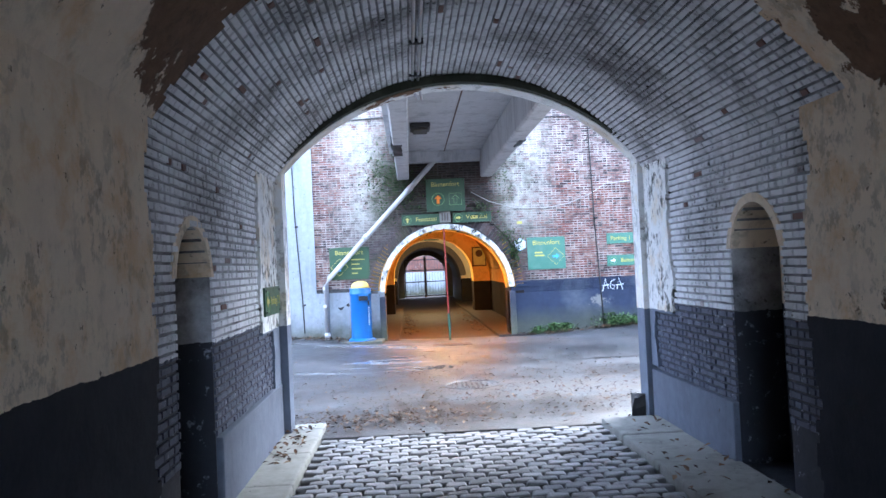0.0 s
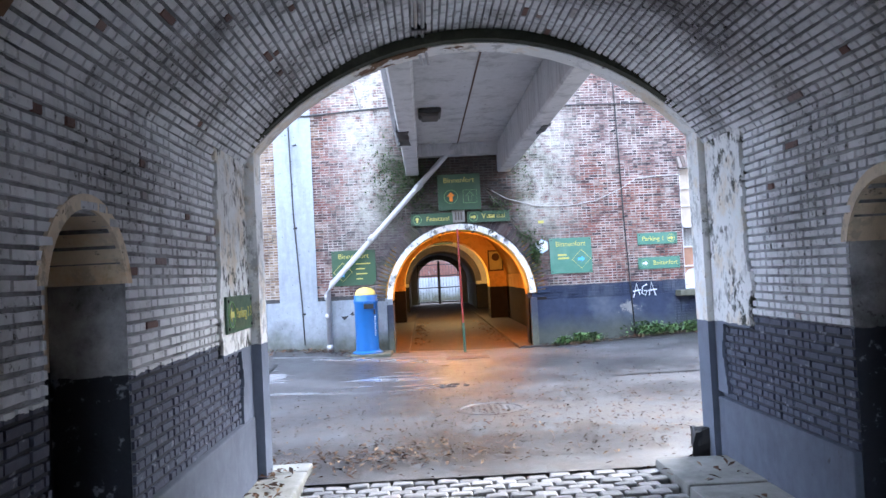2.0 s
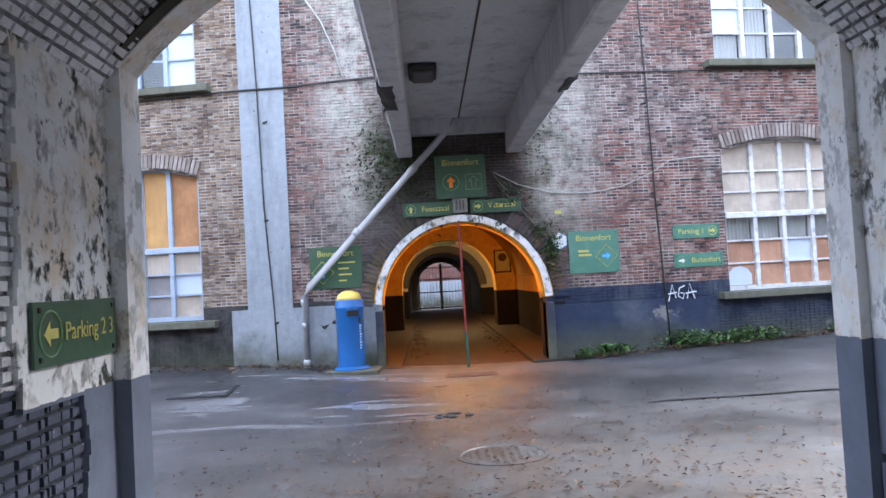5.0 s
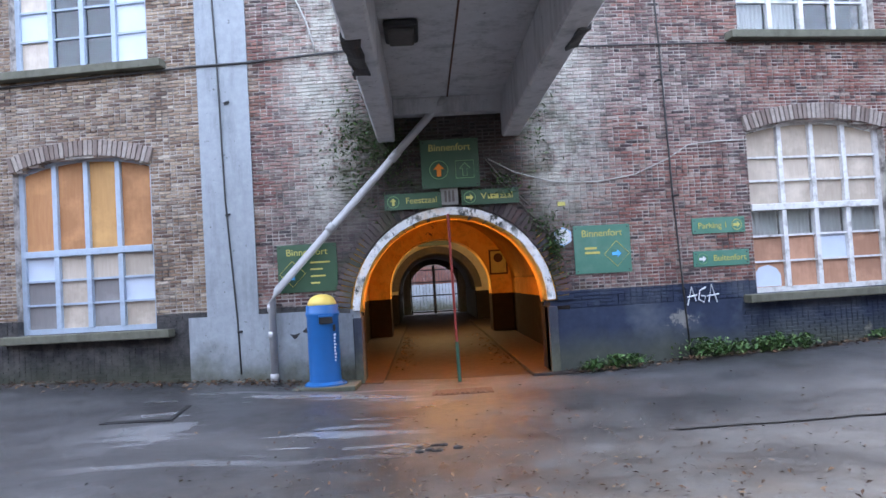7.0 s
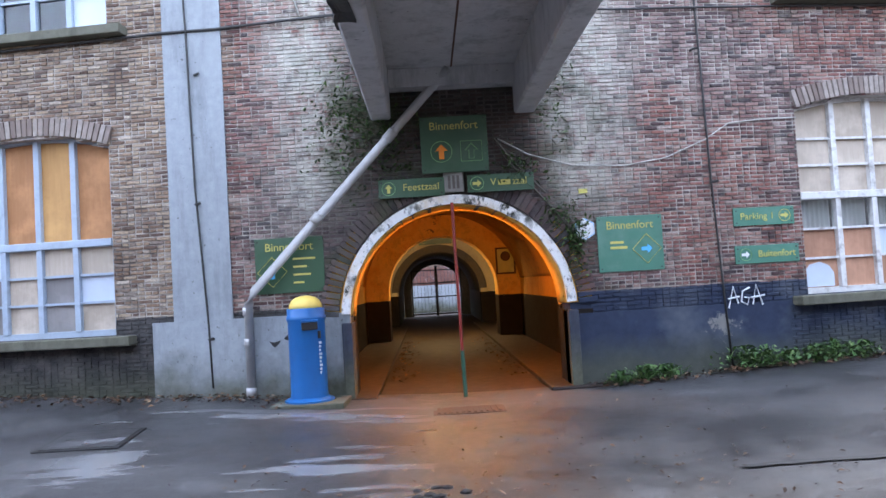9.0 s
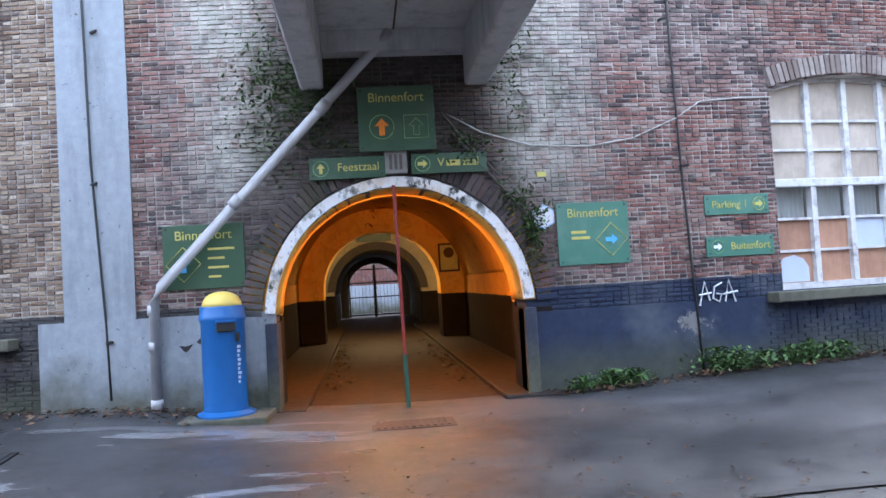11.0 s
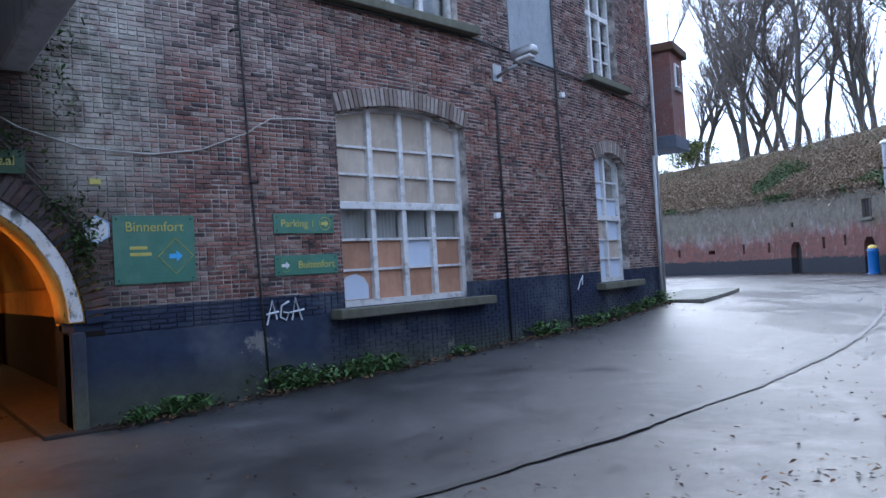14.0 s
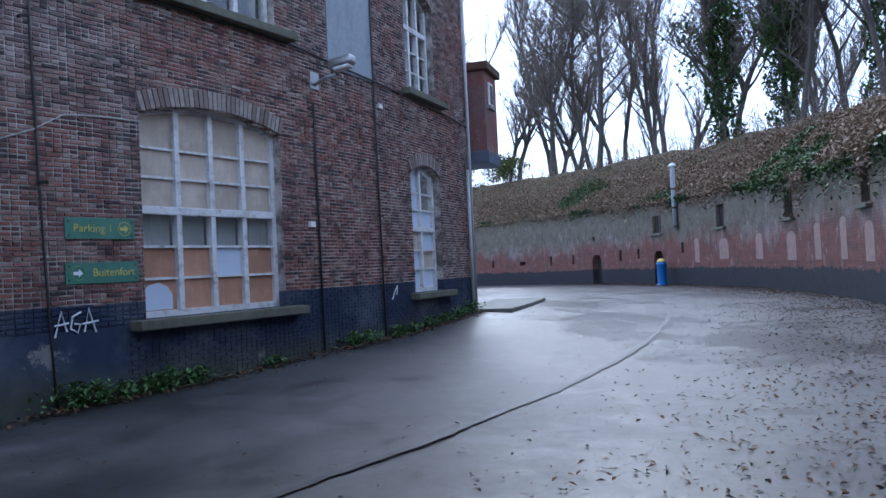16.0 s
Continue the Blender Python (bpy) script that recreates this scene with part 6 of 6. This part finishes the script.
SPOTS = [  # (arc, radius, kind, size, turn)
    (47, 49, 1, 0.95, 40), (44.5, 50, 0, 0.9, 100), (42.5, 48.5, 0, 1.0, 200), (49, 52, 0, 0.9, 10), (38, 55, 4, 0.9, 60), (52, 56, 2, 0.9, 0),
    (56, 58, 4, 1.0, 50), (59, 54, 2, 0.85, 90), (62, 60, 2, 1.0, 130), (65, 58, 4, 1.0, 170), (68, 62, 2, 0.9, 210), (54, 64, 4, 1.0, 250),
    (33, 49, 3, 1.0, 30), (31, 51, 3, 0.95, 140), (28.5, 49.5, 0, 0.85, 300), (35, 58, 2, 0.8, 20), (25.5, 51, 3, 0.9, 220), (23, 49, 1, 0.8, 80),
    (20, 52, 3, 0.95, 10), (17, 50, 0, 0.9, 160), (36.5, 52, 0, 0.75, 260), (46, 60, 2, 0.9, 300), (50, 68, 2, 1.0, 15), (58, 70, 4, 1.1, 75),
    (4, 55, 1, 0.9, 20), (-5, 52, 0, 0.9, 120), (-12, 56, 1, 1.0, 240), (10, 58, 0, 0.9, 70), (-20, 53, 0, 0.9, 190), (40, 66, 4, 0.9, 110), (30, 62, 2, 0.85, 30),
    (53, 52, 4, 0.7, 33), (57, 52, 2, 0.75, 77), (61, 55, 4, 0.85, 12), (64, 66, 2, 1.1, 5), (48, 57, 4, 0.8, 200), (45, 54, 2, 0.7, 140), (41, 52, 0, 0.8, 25), (34, 54, 4, 0.75, 66), (27, 55, 2, 0.75, 99), (22, 56, 4, 0.8, 31), (29.5, 53, 1, 0.85, 180), (18.5, 56, 2, 0.7, 44), (70, 68, 2, 1.1, 50), (66, 72, 4, 1.2, 150),
    (44, 74, 2, 1.1, 70), (52, 78, 4, 1.2, 15), (60, 80, 2, 1.2, 200), (38, 76, 4, 1.1, 310), (31, 72, 2, 1.0, 120), (56, 86, 2, 1.3, 95), (48, 88, 4, 1.3, 35), (25, 68, 4, 0.95, 280), (63, 52, 0, 0.8, 15), (58.5, 50, 1, 0.8, 300),
]
for i, (s, r, k, size, turn) in enumerate(SPOTS):
    s = s + 9 if s > 15 else s
    x, y, _ = ring(s, r, 0, R_OUT)
    m_ = pose(x, y, bank_z(s, r), 0, 0, turn) @ Matrix.Diagonal((size, size, size, 1))
    used = [q[2] for q in SPOTS[:i]]
    if k not in used:
        kinds[k].matrix_world = m_
    else:
        copy_thing(kinds[k], m_).scale = (size, size, size)

for s, r, w_, h in ((63, 48, 3.0, 3.2), (66, 49, 2.6, 2.8), (69, 48, 3.0, 3.0), (60.5, 49.5, 2.0, 2.0)):
    x, y, _ = ring(s, r, 0, R_OUT)
    b = thing("shrub", pose(x, y, bank_z(s, r)), "green evergreen shrub on the bank", "shrub")
    sp_ = []
    for c in range(26):
        cx_, cy_, cz_ = rng.gauss(0, w_ * 0.4), rng.gauss(0, w_ * 0.3), rng.uniform(0.2, h)
        sp_ += [(cx_ + rng.gauss(0, 0.3), cy_ + rng.gauss(0, 0.3), max(0.02, cz_ + rng.gauss(0, 0.25)), rng.uniform(0.05, 0.12)) for _ in range(130)]
    ob = new("foliage", leaf_mesh("foliage", sp_, BUSH, rng, 1.2))
    ob.parent = b
    bm = bmesh.new()
    for i in range(8):
        tube([(0, 0, -0.1), (rng.gauss(0, 0.4), rng.gauss(0, 0.3), h * 0.5), (rng.gauss(0, 0.8), rng.gauss(0, 0.5), h)], 0.02, 4, bm)
    part("branches", bm, BARK, b)
# dry scrub on the crest
bm = bmesh.new()
for i in range(900):
    s, r = rng.uniform(12, 62), rng.uniform(45, 52)
    x, y, _ = ring(s, r, 0, R_OUT)
    z, h = bank_z(s, r) - 0.1, rng.uniform(0.5, 2.0)
    tube([(x, y, z), (x + rng.gauss(0, 0.2), y + rng.gauss(0, 0.2), z + h * 0.6), (x + rng.gauss(0, 0.45), y + rng.gauss(0, 0.45), z + h)], 0.012, 3, bm)
tagged(part("scrub", bm, TWIG), "dry leafless scrub on the crest of the bank", "undergrowth", kind="stuff")

# ---- bricks, cobbles: pieces last ----
rng = random.Random(7)


def brickwork(wall, cells, surf, pose_of, material, near, out=0.012):
    """The nearest bricks as single objects, the rest joined."""
    singles = [c for c in cells if near(c) and abs(c[1] - c[0] - 0.157) < 0.004][:290]
    chosen = set(singles)
    stuff_child("brickwork", brick_mesh("brickwork", [c for c in cells if c not in chosen], surf, material, out, -0.02, 0.004, rng), wall)
    if not singles:
        return
    w, h = singles[0][1] - singles[0][0], singles[0][3] - singles[0][2]
    me = brick_mesh("brick", [(-w / 2, w / 2, -h / 2, h / 2)], lambda u, v, d: (u, -d, v), material, out, -0.02, 0.005)
    for ua, ub, va, vb in singles:
        b = new("brick", me)
        b.parent = wall
        b.matrix_world = pose_of((ua + ub) / 2, (va + vb) / 2, rng.uniform(-0.005, 0.004))


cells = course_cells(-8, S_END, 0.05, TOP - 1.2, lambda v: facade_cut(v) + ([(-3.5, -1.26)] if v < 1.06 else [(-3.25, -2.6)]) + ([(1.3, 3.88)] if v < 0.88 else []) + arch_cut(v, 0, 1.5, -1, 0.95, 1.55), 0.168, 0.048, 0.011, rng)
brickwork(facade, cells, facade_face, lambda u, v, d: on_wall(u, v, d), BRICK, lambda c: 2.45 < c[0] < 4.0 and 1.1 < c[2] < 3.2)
cells = course_cells(plaster_end - 0.1, 6.6, 0.5, SPRING, left_cut, 0.168, 0.052, 0.011, rng)
cells += course_cells(6.6, 7.15, 0.5, 1.02, lambda v: [], 0.168, 0.052, 0.011, rng)
brickwork(wall_l, cells, left_face, lambda u, v, d: pose(XL + d, u, v, 0, 0, 90), WBRICK, lambda c: 5.0 < c[0] < 6.6, 0.014)
cells = course_cells(-7.15, -4.2, 0.46, SPRING, right_cut, 0.168, 0.052, 0.011, rng)
brickwork(wall_r, cells, right_face, lambda u, v, d: pose(XR - d, -u, v, 0, 0, -90), WBRICK, lambda c: -6.6 < c[0] < -5.3, 0.014)
cells = course_cells(plaster_end - 0.2, 7.19, 0, arc, lambda v: [], 0.168, 0.052, 0.011, rng)
stuff_child("vault_bricks", brick_mesh("vault_bricks", cells, vault_face, WBRICK, 0.014, -0.02, 0.004, rng), vault)

# cobbles of the entrance floor
floor = bpy.data.objects["floor_entrance"]
meshes = []
for i in range(6):
    bm = boxed(-0.074, 0.074, -0.047, 0.047, -0.05, 0.045)
    bmesh.ops.bevel(bm, geom=[e for e in bm.edges if (e.verts[0].co.z + e.verts[1].co.z) > -0.02], offset=0.018, segments=2, affect="EDGES", profile=0.5)
    for v in bm.verts:
        v.co += 0.006 * noise.noise_vector(v.co * 17 + Vector((i * 5, 0, 0)))
    me = bpy.data.meshes.new("cobble")
    bm.to_mesh(me)
    bm.free()
    me.materials.append(COBBLE)
    meshes.append(me)
singles, joined_v, joined_f = 0, [], []
row, y = 0, 7.02
while y > 2.2:
    x = -0.79 + (row % 2) * 0.08
    while x < 1.64:
        m_ = pose(x + rng.uniform(-0.006, 0.006), y + rng.uniform(-0.008, 0.008), -0.05 + rng.uniform(-0.008, 0.008), rng.uniform(-3, 3), rng.uniform(-3, 3), rng.uniform(-4, 4))
        me = meshes[rng.randrange(6)]
        if singles < 298:
            c = new("cobble", me)
            c.parent = floor
            c.matrix_basis = m_
            singles += 1
        else:
            n0 = len(joined_v)
            joined_v += [m_ @ v.co for v in me.vertices]
            joined_f += [tuple(n0 + k for k in p.vertices) for p in me.polygons]
        x += 0.16
    y -= 0.106
    row += 1
stuff_child("cobbles", flat_mesh("cobbles", joined_v, joined_f, COBBLE), floor)
